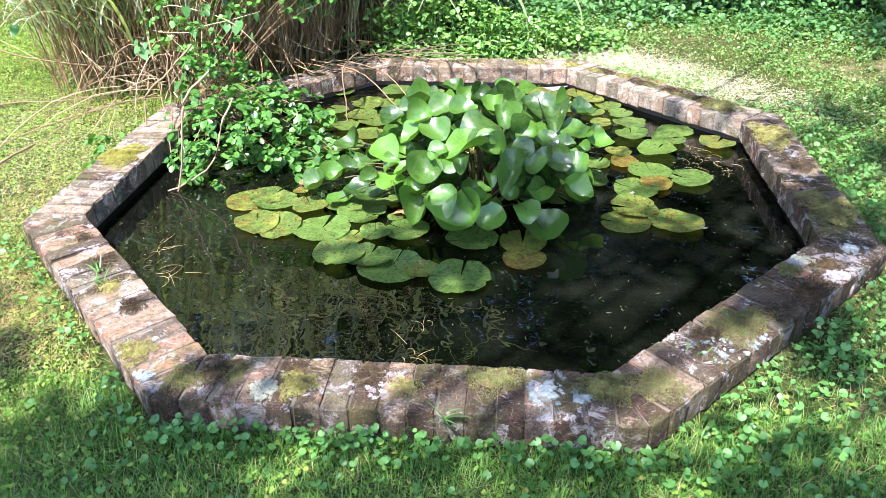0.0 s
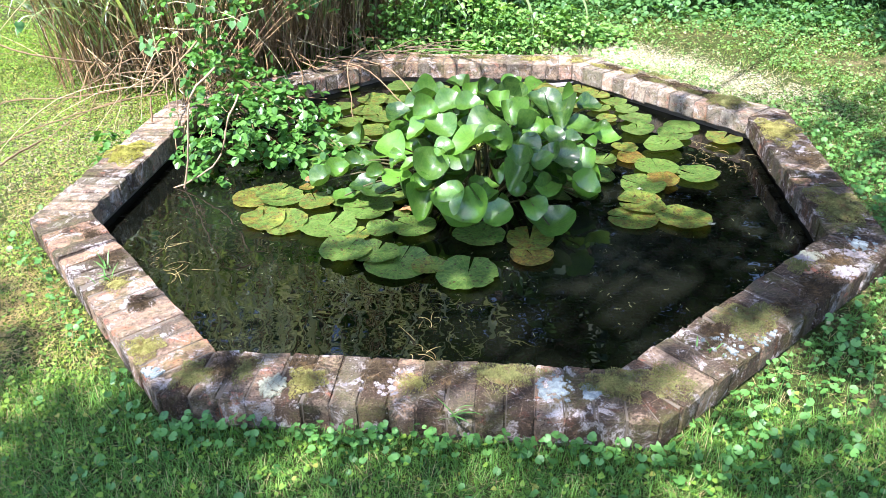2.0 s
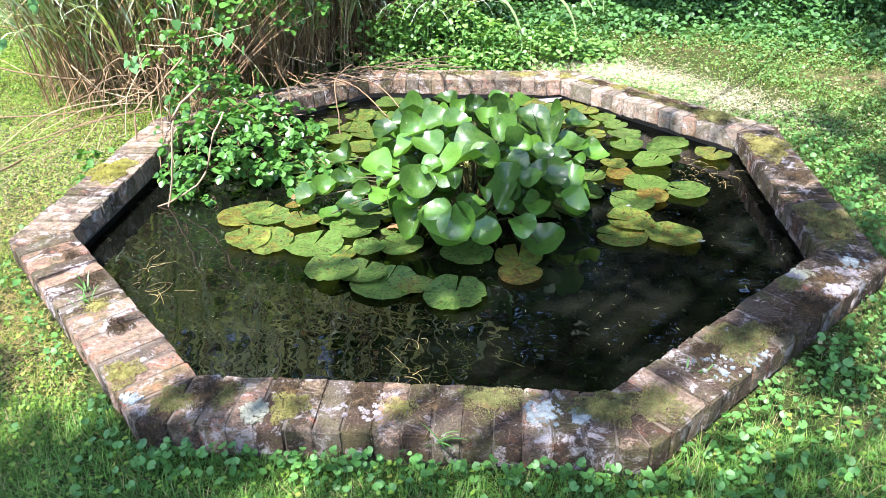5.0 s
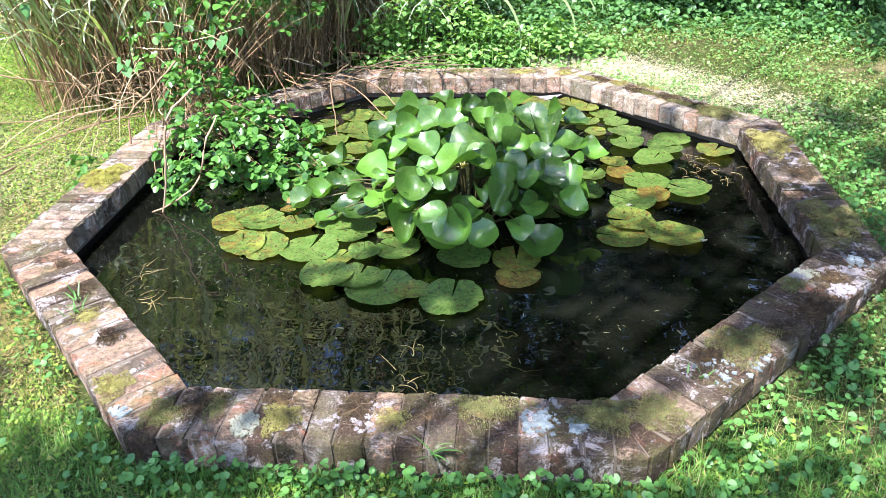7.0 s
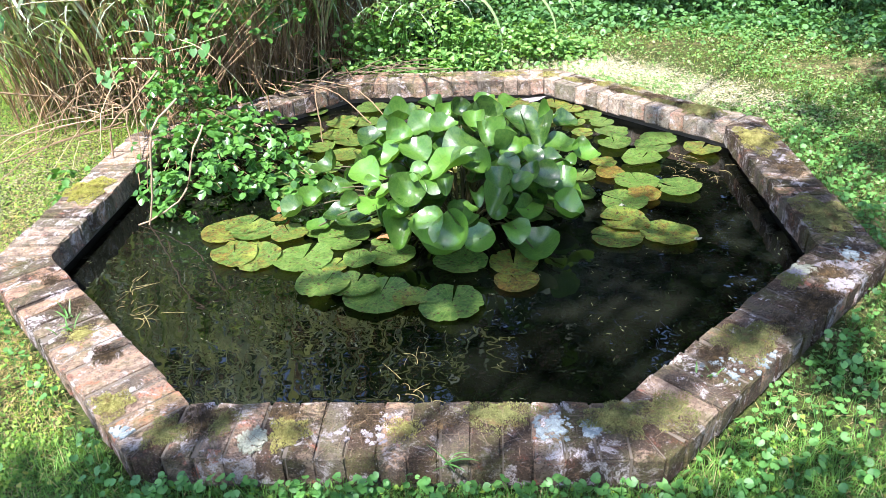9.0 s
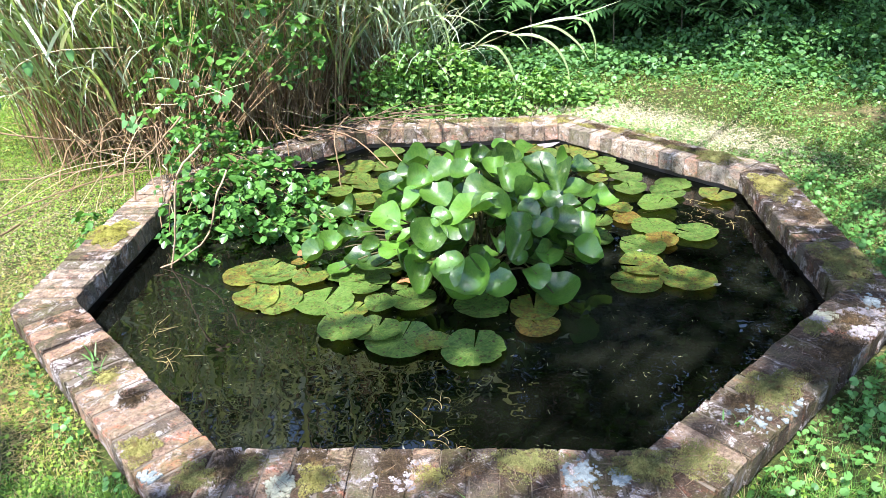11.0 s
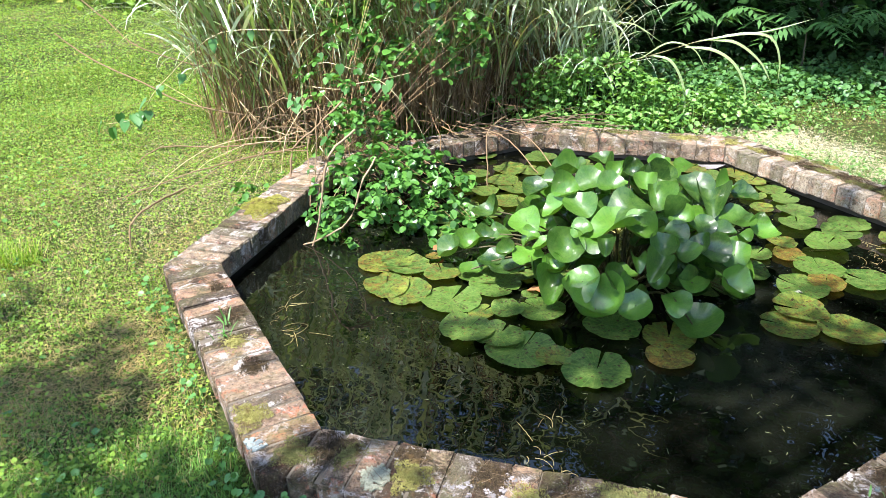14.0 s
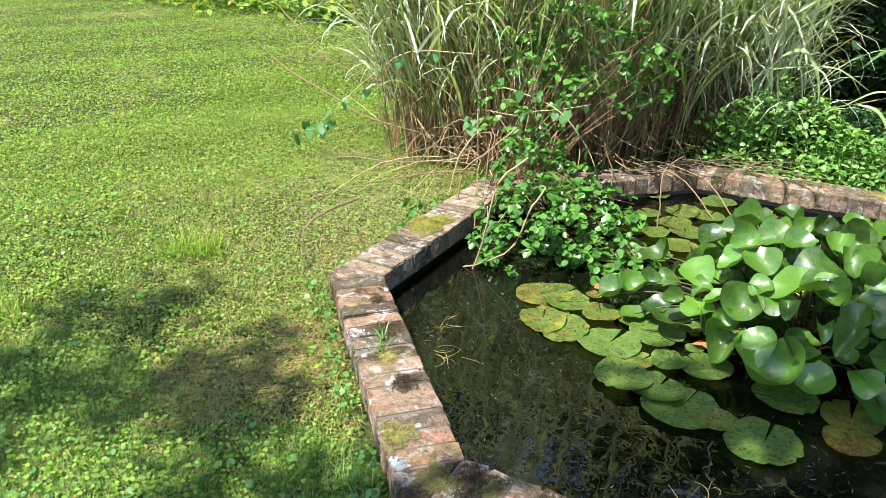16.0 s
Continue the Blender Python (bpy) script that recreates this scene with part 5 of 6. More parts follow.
weed_bed("weed_patch", [(-0.38, 1.86, 0.33, 0.22, 0.60, 1000), (0.08, 1.92, 0.30, 0.24, 0.56, 900), (0.52, 2.05, 0.25, 0.22, 0.26, 600), (-0.05, 1.75, 0.5, 0.10, 0.22, 350), (0.8, 2.15, 0.2, 0.2, 0.12, 260), (-0.2, 1.62, 0.5, 0.06, 0.20, 460)], "ovate", 0.037, M_WEED_LIT, 61, "broad-leaved green weeds behind the back rim")
weed_bed("weed_bed", [(0.4, 3.1, 0.7, 0.5, 0.16, 1300), (1.2, 3.1, 0.6, 0.5, 0.18, 1500), (1.8, 3.3, 0.6, 0.5, 0.24, 1700), (2.4, 3.2, 0.7, 0.6, 0.40, 2200), (3.1, 3.1, 0.7, 0.7, 0.52, 2300), (3.9, 3.0, 0.7, 0.8, 0.65, 2000), (3.0, 2.2, 0.6, 0.5, 0.18, 1300), (3.7, 1.8, 0.6, 0.6, 0.2, 1300), (2.2, 2.6, 0.5, 0.35, 0.12, 900)], "ovate", 0.042, M_WEED, 62, "bed of broad-leaved woodland weeds beside the lawn")
weed_bed("weed_bed", [(2.6, 4.2, 0.9, 0.6, 0.7, 2200), (4.2, 4.2, 0.9, 0.7, 0.9, 2200), (1.3, 4.1, 0.8, 0.4, 0.35, 1500), (0.2, 4.0, 0.8, 0.4, 0.35, 1500), (-0.8, 3.6, 0.7, 0.6, 0.35, 1300), (-0.4, 2.8, 0.5, 0.35, 0.3, 800)], "heart", 0.06, M_WOOD_LEAF, 64, "woodland weeds under the trees, shade put into their colour")
weed_bed("weed_bed", [(-8.5, 6.4, 1.2, 0.9, 0.6, 1500), (-6.4, 6.0, 1.0, 0.8, 0.7, 1500), (-10.5, 6.6, 1.2, 0.9, 0.5, 1300), (-5.2, 6.4, 0.8, 0.8, 0.8, 1000), (-13, 6.4, 1.2, 0.9, 0.5, 1000)], "oval", 0.12, M_CLOVER, 63, "sunlit weeds at the far edge of the lawn")


def tube_parts(lines, sides=7):
    """Stems of unequal counts: lines of (points, first radius, last radius)."""
    out = []
    for pts, ra, rb in lines:
        pts = np.asarray(pts, float)
        out.append(tubes([pts], [np.linspace(ra, rb, len(pts))], sides))
    return joined("stems", out)


def build_tree(x, y, height, trunk_r, clumps, leaf, mat, seed, label):
    """clumps: (x, y, z, radius, leaves) of the crown, in the world."""
    r = np.random.default_rng(seed)
    tree = new("tree")
    tree.location = (x, y, 0)
    tagged(tree, label, "tree")
    off = np.array([x, y, 0])
    s = np.linspace(0, 1, 9)
    trunk = np.column_stack([0.12 * np.sin(s * 3 + seed), 0.12 * np.cos(s * 2.3 + seed) - 0.12 * math.cos(seed), height * s])
    lines = [(trunk, trunk_r, trunk_r * 0.25)]
    pts, sizes = [], []
    groups = {}
    for cl in clumps:
        groups.setdefault((round(cl[0] / 1.6), round(cl[1] / 1.6), round(cl[2] / 2.5)), []).append(cl)
    for members in groups.values():
        hub = np.mean([m[:3] for m in members], axis=0) - off - np.array([0, 0, 0.15])
        start = trunk[min(8, max(2, int(hub[2] / height * 8) - 2))]
        mid = (start + hub) / 2 + np.array([0, 0, 0.3])
        lines.append(([start, mid, hub], trunk_r * 0.10, trunk_r * 0.05))
        for cx, cy, cz, cr, n in members:
            c = np.array([cx, cy, cz]) - off
            lines.append(([hub, (hub + c) / 2 + r.normal(0, 0.06, 3), c], trunk_r * 0.08, 0.006))
            d = r.normal(0, 1, (n, 3))
            d *= (r.uniform(0.05, 1, n) ** 0.45 / np.linalg.norm(d, axis=1))[:, None]
            pts.append(c + d * np.array([cr, cr, cr * 0.7]))
    v, f = tube_parts(lines)
    child(new("trunk", mesh_from("trunk", v, f, M_BARK)), tree)
    p = np.concatenate(pts)
    n = len(p)
    v, f = leaves(p, r.uniform(0, 360, n), r.normal(20, 30, n), leaf * r.uniform(0.6, 1.3, n), "simple", r.normal(0, 25, n))
    q = child(new("crown", mesh_from("crown", v, f, mat)), tree)
    tagged(q, kind="stuff")
    return tree


def crown_round(cx, cy, z0, z1, spread, count, n, seed):
    r = np.random.default_rng(seed)
    out = []
    for i in range(count):
        z = r.uniform(z0, z1)
        w = spread * (0.5 + 0.5 * math.sin(math.pi * (z - z0 + 0.6) / (z1 - z0 + 1.2)))
        a = r.uniform(0, 6.28)
        q = w * math.sqrt(r.uniform(0.05, 1))
        out.append((cx + q * math.cos(a), cy + q * math.sin(a), z, r.uniform(0.5, 0.95), n if z < 4 else int(n * 0.92)))
    return out


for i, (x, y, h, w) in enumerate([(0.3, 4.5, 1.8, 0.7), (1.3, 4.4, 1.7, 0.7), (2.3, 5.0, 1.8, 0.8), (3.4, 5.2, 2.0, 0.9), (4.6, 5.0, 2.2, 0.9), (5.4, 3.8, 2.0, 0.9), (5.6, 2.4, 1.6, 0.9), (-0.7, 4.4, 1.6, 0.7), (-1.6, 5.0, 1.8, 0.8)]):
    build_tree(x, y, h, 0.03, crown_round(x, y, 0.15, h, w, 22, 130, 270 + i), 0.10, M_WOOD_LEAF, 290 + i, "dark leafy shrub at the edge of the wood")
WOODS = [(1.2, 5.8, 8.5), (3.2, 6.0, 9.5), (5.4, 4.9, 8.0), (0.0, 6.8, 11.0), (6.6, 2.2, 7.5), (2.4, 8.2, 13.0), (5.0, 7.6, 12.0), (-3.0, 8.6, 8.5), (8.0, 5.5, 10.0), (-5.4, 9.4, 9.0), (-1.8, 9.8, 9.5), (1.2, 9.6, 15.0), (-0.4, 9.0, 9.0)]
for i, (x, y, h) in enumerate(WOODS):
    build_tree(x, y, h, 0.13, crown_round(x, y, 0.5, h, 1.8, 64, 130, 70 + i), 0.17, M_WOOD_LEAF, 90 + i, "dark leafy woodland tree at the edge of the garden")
# ring of unseen trees, added to keep low sky light out
FAR = [(-9, 12, 5), (-14, 10, 7), (-19, 4, 9), (-18, -5, 9), (-12, -13, 9), (-3, -15, 9), (6, -13, 9), (13, -7, 9), (14, 1, 9), (-6, 14, 6)]
for i, (x, y, h) in enumerate(FAR):
    build_tree(x, y, h, 0.2, crown_round(x, y, 0.8, h, 3.0, 24, 80, 170 + i), 0.4, M_WOOD_LEAF, 190 + i, "unseen far tree added to block the horizon")

# unseen tree added beside the lawn, its boughs over the pond's front and right; stretches of ground to put in shade,
# twigs over each
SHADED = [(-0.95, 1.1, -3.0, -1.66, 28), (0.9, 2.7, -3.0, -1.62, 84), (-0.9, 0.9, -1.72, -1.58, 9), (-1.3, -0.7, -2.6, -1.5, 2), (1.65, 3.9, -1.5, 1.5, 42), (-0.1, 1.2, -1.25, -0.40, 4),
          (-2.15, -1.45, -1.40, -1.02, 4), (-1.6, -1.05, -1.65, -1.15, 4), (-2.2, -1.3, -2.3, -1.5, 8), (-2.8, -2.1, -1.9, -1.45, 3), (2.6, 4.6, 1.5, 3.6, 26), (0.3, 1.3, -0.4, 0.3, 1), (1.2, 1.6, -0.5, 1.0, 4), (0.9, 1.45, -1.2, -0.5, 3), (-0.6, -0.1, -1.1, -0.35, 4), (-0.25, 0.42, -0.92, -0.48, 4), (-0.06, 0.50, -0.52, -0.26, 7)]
# stretches darkened by a second tree, added out of view
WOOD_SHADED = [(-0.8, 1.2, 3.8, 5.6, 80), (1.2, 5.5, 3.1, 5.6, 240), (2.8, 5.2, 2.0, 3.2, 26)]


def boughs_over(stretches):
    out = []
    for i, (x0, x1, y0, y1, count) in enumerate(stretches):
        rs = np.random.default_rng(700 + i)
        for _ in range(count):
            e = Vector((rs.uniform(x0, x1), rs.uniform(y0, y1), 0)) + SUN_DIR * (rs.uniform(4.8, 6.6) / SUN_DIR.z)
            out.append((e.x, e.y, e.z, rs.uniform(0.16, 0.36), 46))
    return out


build_tree(-4.6, -8.0, 7.5, 0.2, boughs_over(SHADED), 0.11, M_WOOD_LEAF, 5, "unseen tall tree with boughs placed to shade the pond")
build_tree(3.0, 6.6, 8.0, 0.2, boughs_over(WOOD_SHADED), 0.11, M_WOOD_LEAF, 6, "unseen tall tree with boughs placed to darken the edge of the wood")


# ---- sumac saplings at the edge of the wood ----
def build_sumac(x, y, fronds, seed):
    r = np.random.default_rng(seed)
    plant = new("sumac_sapling")
    plant.location = (x, y, 0)
    tagged(plant, "young sumac with long feathered green leaves", "sapling", "sumac saplings by the wood")
    top = 0.36
    v, f = tubes([[(0, 0, 0), (0.01, 0, 0.15), (0, 0.01, top)]], [[0.008, 0.007, 0.005]], 6)
    child(new("stem", mesh_from("stem", v, f, M_BARK)), plant)
    for i in range(fronds):
        az = radians(i * 360 / fronds + r.uniform(-20, 20))
        ln, up = r.uniform(0.35, 0.55), r.uniform(0.05, 0.25)
        s = np.linspace(0, 1, 12)
        spine = np.column_stack([ln * s * math.cos(az), ln * s * math.sin(az), top + up * np.sin(s * 2.2) - 0.12 * s ** 2])
        tv, tf = tubes([spine], [np.linspace(0.003, 0.001, 12)], 4)
        frond = child(new("frond", mesh_from("frond", tv, tf, M_WEED)), plant)
        for k in range(2, 12):
            for hand in (-1, 1):
                lv, lf = leaves(spine[k:k + 1], np.array([math.degrees(az) + hand * (68 - 2 * k)]), np.array([18 + r.normal(0, 6)]), np.array([0.15 * (1 - 0.5 * abs(k / 11 - 0.45))]), "lance")
                child(new("leaflet", mesh_from("leaflet", lv, lf, M_WEED)), frond)


for i, (x, y) in enumerate([(1.15, 3.42), (0.50, 3.5), (1.7, 3.5), (2.35, 3.75)]):
    build_sumac(x, y, 6, 500 + i)


# ---- small things on the water and the rim ----
def build_flecks():
    r = np.random.default_rng(601)
    p = np.column_stack([r.uniform(-1.3, 1.3, 1100), r.uniform(-1.3, 1.3, 1100)])
    p = p[octagon_reach(p[:, 0], p[:, 1]) < 1.30]
    q = np.column_stack([r.normal(-0.98, 0.08, 12), r.normal(-0.62, 0.13, 12)])
    w = np.column_stack([r.normal(1.12, 0.10, 30), r.normal(0.36, 0.12, 30)])
    p = np.concatenate([p, q, w])
    p = p[octagon_reach(p[:, 0], p[:, 1]) < 1.30]
    n = len(p)
    base = np.column_stack([p, np.full(n, Z_WATER + 0.0015)])
    size = np.where(np.arange(n) > n - 36, r.uniform(0.012, 0.03, n), r.uniform(0.004, 0.022, n))
    v, f = ribbons(base, r.uniform(0, 360, n), size, np.full(n, 89.0), r.normal(0, 3, n), r.uniform(0.001, 0.0024, n), 2)
    tagged(new("floating_litter", mesh_from("floating_litter", v, f, M_FLECK)), "pale bits of grass and seed floating on the water", "litter", kind="stuff")


def wisp_paths(centres, per, spread, seed):
    """Curled grass wisps that lie flat on the water round each centre."""
    r = np.random.default_rng(seed)
    out = []
    for cx, cy, az in centres:
        for _ in range(per):
            a, bend, ln = radians(az + r.normal(0, 45)), r.normal(0, 1.6), r.uniform(0.03, 0.12)
            s = np.linspace(0, 1, 8)
            ang = a + bend * s
            step = np.column_stack([np.cos(ang), np.sin(ang)]) * ln / 8
            xy = np.array([cx, cy]) + r.normal(0, spread, 2) + np.cumsum(step, 0)
            out.append(np.column_stack([xy, Z_WATER + 0.002 + 0.004 * r.uniform() * np.sin(s * 3.1)]))
    return np.array(out)


def build_wisps():
    path = wisp_paths([(-1.01, -0.66, 80), (-0.97, -0.72, 20), (-0.92, -0.78, 10), (-1.04, -0.58, 70), (0.0, -1.10, 80), (-0.03, -1.0, 110), (0.04, -1.20, 60)], 5, 0.03, 631)
    far = wisp_paths([(1.08, 0.32, 60), (1.14, 0.42, 100), (1.20, 0.36, 20)], 8, 0.07, 632)
    path = np.concatenate([path, far])
    v, f = tubes(path, np.repeat(np.linspace(0.0011, 0.0004, 8)[None], len(path), 0), 4)
    tagged(new("floating_wisp", mesh_from("floating_wisp", v, f, M_THATCH)), "curled pale grass wisps floating on the water", "litter", kind="stuff")


def build_needles():
    r = np.random.default_rng(611)
    parts_ = []
    for k, count in ((0, 260), (1, 420), (2, 180), (7, 150), (6, 40), (3, 60)):
        nrm, tan = side_axes(k)
        t, d = r.uniform(-0.56, 0.56, count), r.uniform(A_IN + 0.02, A_OUT - 0.02, count)
        p = nrm[None] * d[:, None] + tan[None] * t[:, None]
        base = np.column_stack([p, Z_TOP + 0.004 + r.uniform(0, 0.006, count)])
        parts_.append(ribbons(base, r.uniform(0, 360, count), r.uniform(0.015, 0.05, count), np.full(count, 89.0), r.normal(0, 8, count), r.uniform(0.0005, 0.0011, count), 3))
    v, f = joined("needles", parts_)
    tagged(new("needle_litter", mesh_from("needle_litter", v, f, M_NEEDLE)), "dry brown needles and stems lying on the bricks", "litter", kind="stuff")


def build_leaf_litter(x, y, z, size, az, mat, label, name="fallen_leaf"):
    v, f = leaves(np.array([[x, y, z]]), np.array([az]), np.array([-6.0]), np.array([size]), "oval")
    v[:, 2] += 0.12 * size * np.sin(v[:, 0] / size * 5)
    tagged(new(name, mesh_from(name, v, f, mat)), label, "leaf")


def build_sprout(x, y, count, size, seed, label):
    """A tuft of fresh leaves rooted in a joint of the rim."""
    r = np.random.default_rng(seed)
    plant = new("sprout")
    plant.location = (x, y, Z_TOP - 0.002)
    tagged(plant, label, "sprout", "sprouts in the rim's joints")
    for _ in range(count):
        v, f = ribbons(np.array([[*r.normal(0, 0.012, 2), 0.0]]), r.uniform(0, 360, 1), size * r.uniform(0.6, 1.2, 1), r.uniform(10, 60, 1), r.uniform(10, 60, 1), np.array([0.006]), 4, 0.1)
        child(new("leaf", mesh_from("leaf", v, f, M_IVY)), plant)


build_flecks()
build_wisps()
build_needles()
build_leaf_litter(-0.20, -0.285, Z_WATER + 0.024, 0.075, -15, M_DEAD_LEAF, "curled red-brown leaf lying on a lily pad")
build_leaf_litter(0.005, -1.265, Z_WATER + 0.004, 0.05, 70, M_CLOVER, "small pale green leaf floating on the water")
build_leaf_litter(0.98, -0.335, Z_WATER + 0.022, 0.035, 20, M_LICHEN_WHITE, "small white scrap on a lily pad", "paper_scrap")
build_leaf_litter(0.74, -0.06, Z_WATER + 0.022, 0.04, 10, M_LICHEN_WHITE, "small white scrap on a lily pad", "paper_scrap")
build_leaf_litter(-0.63, -0.08, Z_WATER + 0.03, 0.065, 60, M_DEAD_LEAF, "curled yellow-brown leaf among the lily pads")
# a leaf shape stands in for the flat grey plank here
build_leaf_litter(0.42, 1.285, Z_WATER + 0.012, 0.14, 2, M_LICHEN_LILAC, "pale grey plank by the back rim, drawn as a leaf")
build_sprout(-1.02, -1.00, 9, 0.05, 1, "fresh green sprout in a brick joint")
build_sprout(-1.06, -0.93, 7, 0.06, 2, "fresh green sprout in a brick joint")
build_sprout(0.80, -1.22, 8, 0.03, 3, "small green sprout on mossy bricks")
build_sprout(0.13, -1.53, 6, 0.09, 4, "grassy sprout against the rim")


# ---- pond rim: bricks on edge ----
def brick_mesh(seed, w=0.0692, d=0.196, h=0.088):
    """One worn brick: x along the rim, y outward from the inner edge, top at z = 0."""
    r = np.random.default_rng(seed)
    bm = bmesh.new()
    bmesh.ops.create_cube(bm, size=1.0)
    for v in bm.verts:
        v.co = Vector((v.co.x * w, (v.co.y + 0.5) * d, (v.co.z - 0.5) * h)) + Vector(r.normal(0, 0.0014, 3))
    bmesh.ops.bevel(bm, geom=bm.edges[:], offset=0.0045, segments=2, affect="EDGES")
    for v in bm.verts:
        v.co += Vector(r.normal(0, 0.0013, 3))
    me = bpy.data.meshes.new("brick")
    bm.to_mesh(me)
    bm.free()
    me.materials.append(M_BRICK)
    return me


def wedge_mesh(hand, seed):
    """Half of a mitred corner: a cut brick between the last joint and the mitre."""
    r = np.random.default_rng(seed)
    d, g = A_OUT - A_IN, 0.003
    plan = [(0.004, 0.004), (0.006, d), (d * T8 - g, d)]
    bm = bmesh.new()
    top = [bm.verts.new((hand * x, y, r.normal(0, 0.001))) for x, y in plan]
    low = [bm.verts.new((hand * x, y, -0.088)) for x, y in plan]
    bm.faces.new(top)
    bm.faces.new(low[::-1])
    for i in range(3):
        bm.faces.new((top[i], low[i], low[(i + 1) % 3], top[(i + 1) % 3]))
    bmesh.ops.recalc_face_normals(bm, faces=bm.faces[:])
    bmesh.ops.bevel(bm, geom=bm.edges[:], offset=0.004, segments=1, affect="EDGES")
    me = bpy.data.meshes.new("corner_brick")
    bm.to_mesh(me)
    bm.free()
    me.materials.append(M_BRICK)
    return me


# how dark with grime and how pale with bloom each side is, from the front side round to the right
GRIME = (0.62, 0.84, 0.72, 0.46, 0.48, 0.6, 0.46, 0.50)
BLOOM = (0.75, 0.55, 0.7, 0.95, 0.8, 0.5, 1.0, 1.0)
# how much sun glare is put into each side's brick colour
SUN_PALE = (0.0, 0.0, 0.0, 0.34, 0.15, 0.1, 0.18, 0.05)


def build_rim():
    rim = new("pond_rim")
    tagged(rim, "weathered octagonal brick pond rim with moss and lichen", "pond rim")
    v, f = octagon_ring([A_IN + 0.035, A_IN + 0.035, A_IN + 0.007, A_IN + 0.007, A_OUT - 0.009, A_OUT - 0.011], [-0.3, 0.012, 0.014, Z_TOP - 0.0045, Z_TOP - 0.0045, -0.2])
    ob = child(new("mortar_bed", mesh_from("mortar_bed", v, f, M_MORTAR, False)), rim)
    tagged(ob, "dark crumbling mortar")
    r = np.random.default_rng(81)
    stock = [brick_mesh(200 + i) for i in range(8)]
    left, right = wedge_mesh(-1, 220), wedge_mesh(1, 221)
    count = 15
    length = 2 * A_IN * T8
    pitch = length / count
    for k in range(8):
        nrm, tan = side_axes(k)
        ang = -90 + 45 * k
        frame_ = Matrix.Translation((0, 0, Z_TOP)) @ Matrix(((tan[0], nrm[0], 0, 0), (tan[1], nrm[1], 0, 0), (0, 0, 1, 0), (0, 0, 0, 1)))
        for i in range(count):
            me = stock[int(r.integers(0, 8))]
            ob = child(new("brick", me), rim)
            u = -length / 2 + (i + 0.5) * pitch + r.normal(0, 0.0015)
            ob.matrix_local = frame_ @ pose(u, A_IN + r.normal(0, 0.0012), r.normal(0, 0.0011), r.normal(0, 0.3), r.normal(0, 0.4), r.normal(0, 0.4)) @ Matrix.Diagonal((pitch / 0.0708 * r.uniform(0.985, 1.03), 1, 1, 1))
            ob.color = (float(np.clip(GRIME[k] + r.normal(0, 0.32), 0, 1)), float(np.clip(BLOOM[k] + r.normal(0, 0.3), 0, 1)), float(np.clip(SUN_PALE[k] + r.normal(0, 0.07), 0, 1)), 1)
        for me, hand in ((left, -1), (right, 1)):
            ob = child(new("corner_brick", me), rim)
            ob.matrix_local = frame_ @ pose(hand * length / 2, A_IN, 0.001)
            ob.color = (float(np.clip(GRIME[k] + 0.1, 0, 1)), BLOOM[k] * 0.6, SUN_PALE[k] * 0.6, 1)


build_rim()


# ---- moss and lichen on the rim ----
def moss_patch(x, y, rx, ry, turn, count, height, mat, seed, label):
    r = np.random.default_rng(seed)
    count = int(count * 2.2)
    a, q = r.uniform(0, 2 * np.pi, count), r.uniform(0, 1, count) ** 0.62
    edge = 1 + 0.22 * np.sin(3 * a + seed) + 0.15 * np.sin(7 * a + 2 * seed)
    u, v = rx * q * edge * np.cos(a), ry * q * edge * np.sin(a)
    c, s = math.cos(radians(turn)), math.sin(radians(turn))
    p = np.column_stack([c * u - s * v, s * u + c * v])
    world_reach = octagon_reach(p[:, 0] + x, p[:, 1] + y)
    keep = (world_reach > A_IN + 0.006) & (world_reach < A_OUT - 0.002)
    p, q = p[keep], q[keep]
    n = len(p)
    def swell(px, py, qq):
        return np.clip(height * (1 - 0.9 * qq ** 2.5) * (0.62 + 0.25 * np.sin(75 * px + seed) * np.sin(85 * py) + 0.13 * np.sin(190 * px) * np.sin(170 * py + seed)), 0.0, 1)

    base = np.column_stack([p, swell(p[:, 0], p[:, 1], q) - 0.002])
    tufts = ribbons(base, r.uniform(0, 360, n), r.uniform(0.003, 0.0065, n), r.uniform(10, 75, n), r.uniform(0, 40, n), r.uniform(0.0014, 0.0028, n), 2)
    # the cushion under the tufts
    rr, aa = np.linspace(0, 0.52, 9), np.linspace(0, 2 * np.pi, 37)[:-1]
    rg, ag = np.meshgrid(rr, aa, indexing="ij")
    eg = 1 + 0.22 * np.sin(3 * ag + seed) + 0.15 * np.sin(7 * ag + 2 * seed)
    gu, gv = rx * rg * eg * np.cos(ag), ry * rg * eg * np.sin(ag)
    gx, gy = c * gu - s * gv, s * gu + c * gv
    gz = swell(gx, gy, rg) - 0.002 - 0.006 * (rg / 0.52) ** 6
    far = octagon_reach((gx + x).ravel(), (gy + y).ravel()).reshape(gx.shape)
    pull = np.where(far > A_OUT - 0.003, (A_OUT - 0.003) / far, np.where(far < A_IN + 0.006, (A_IN + 0.006) / far, 1.0))
    gx, gy = (gx + x) * pull - x, (gy + y) * pull - y
    gi = np.arange(8)[:, None] * 36 + np.arange(36)[None]
    gj = np.arange(8)[:, None] * 36 + (np.arange(36)[None] + 1) % 36
    cushion = (np.stack([gx, gy, gz], -1).reshape(-1, 3), np.stack([gi, gj, gj + 36, gi + 36], -1).reshape(-1, 4))
    vv, ff = joined("moss", [cushion, tufts])
    ob = new("moss_patch", mesh_from("moss_patch", vv, ff, mat))
    ob.location = (x, y, Z_TOP + 0.001)
    tagged(ob, label, "moss", "moss patches on the rim", "stuff")


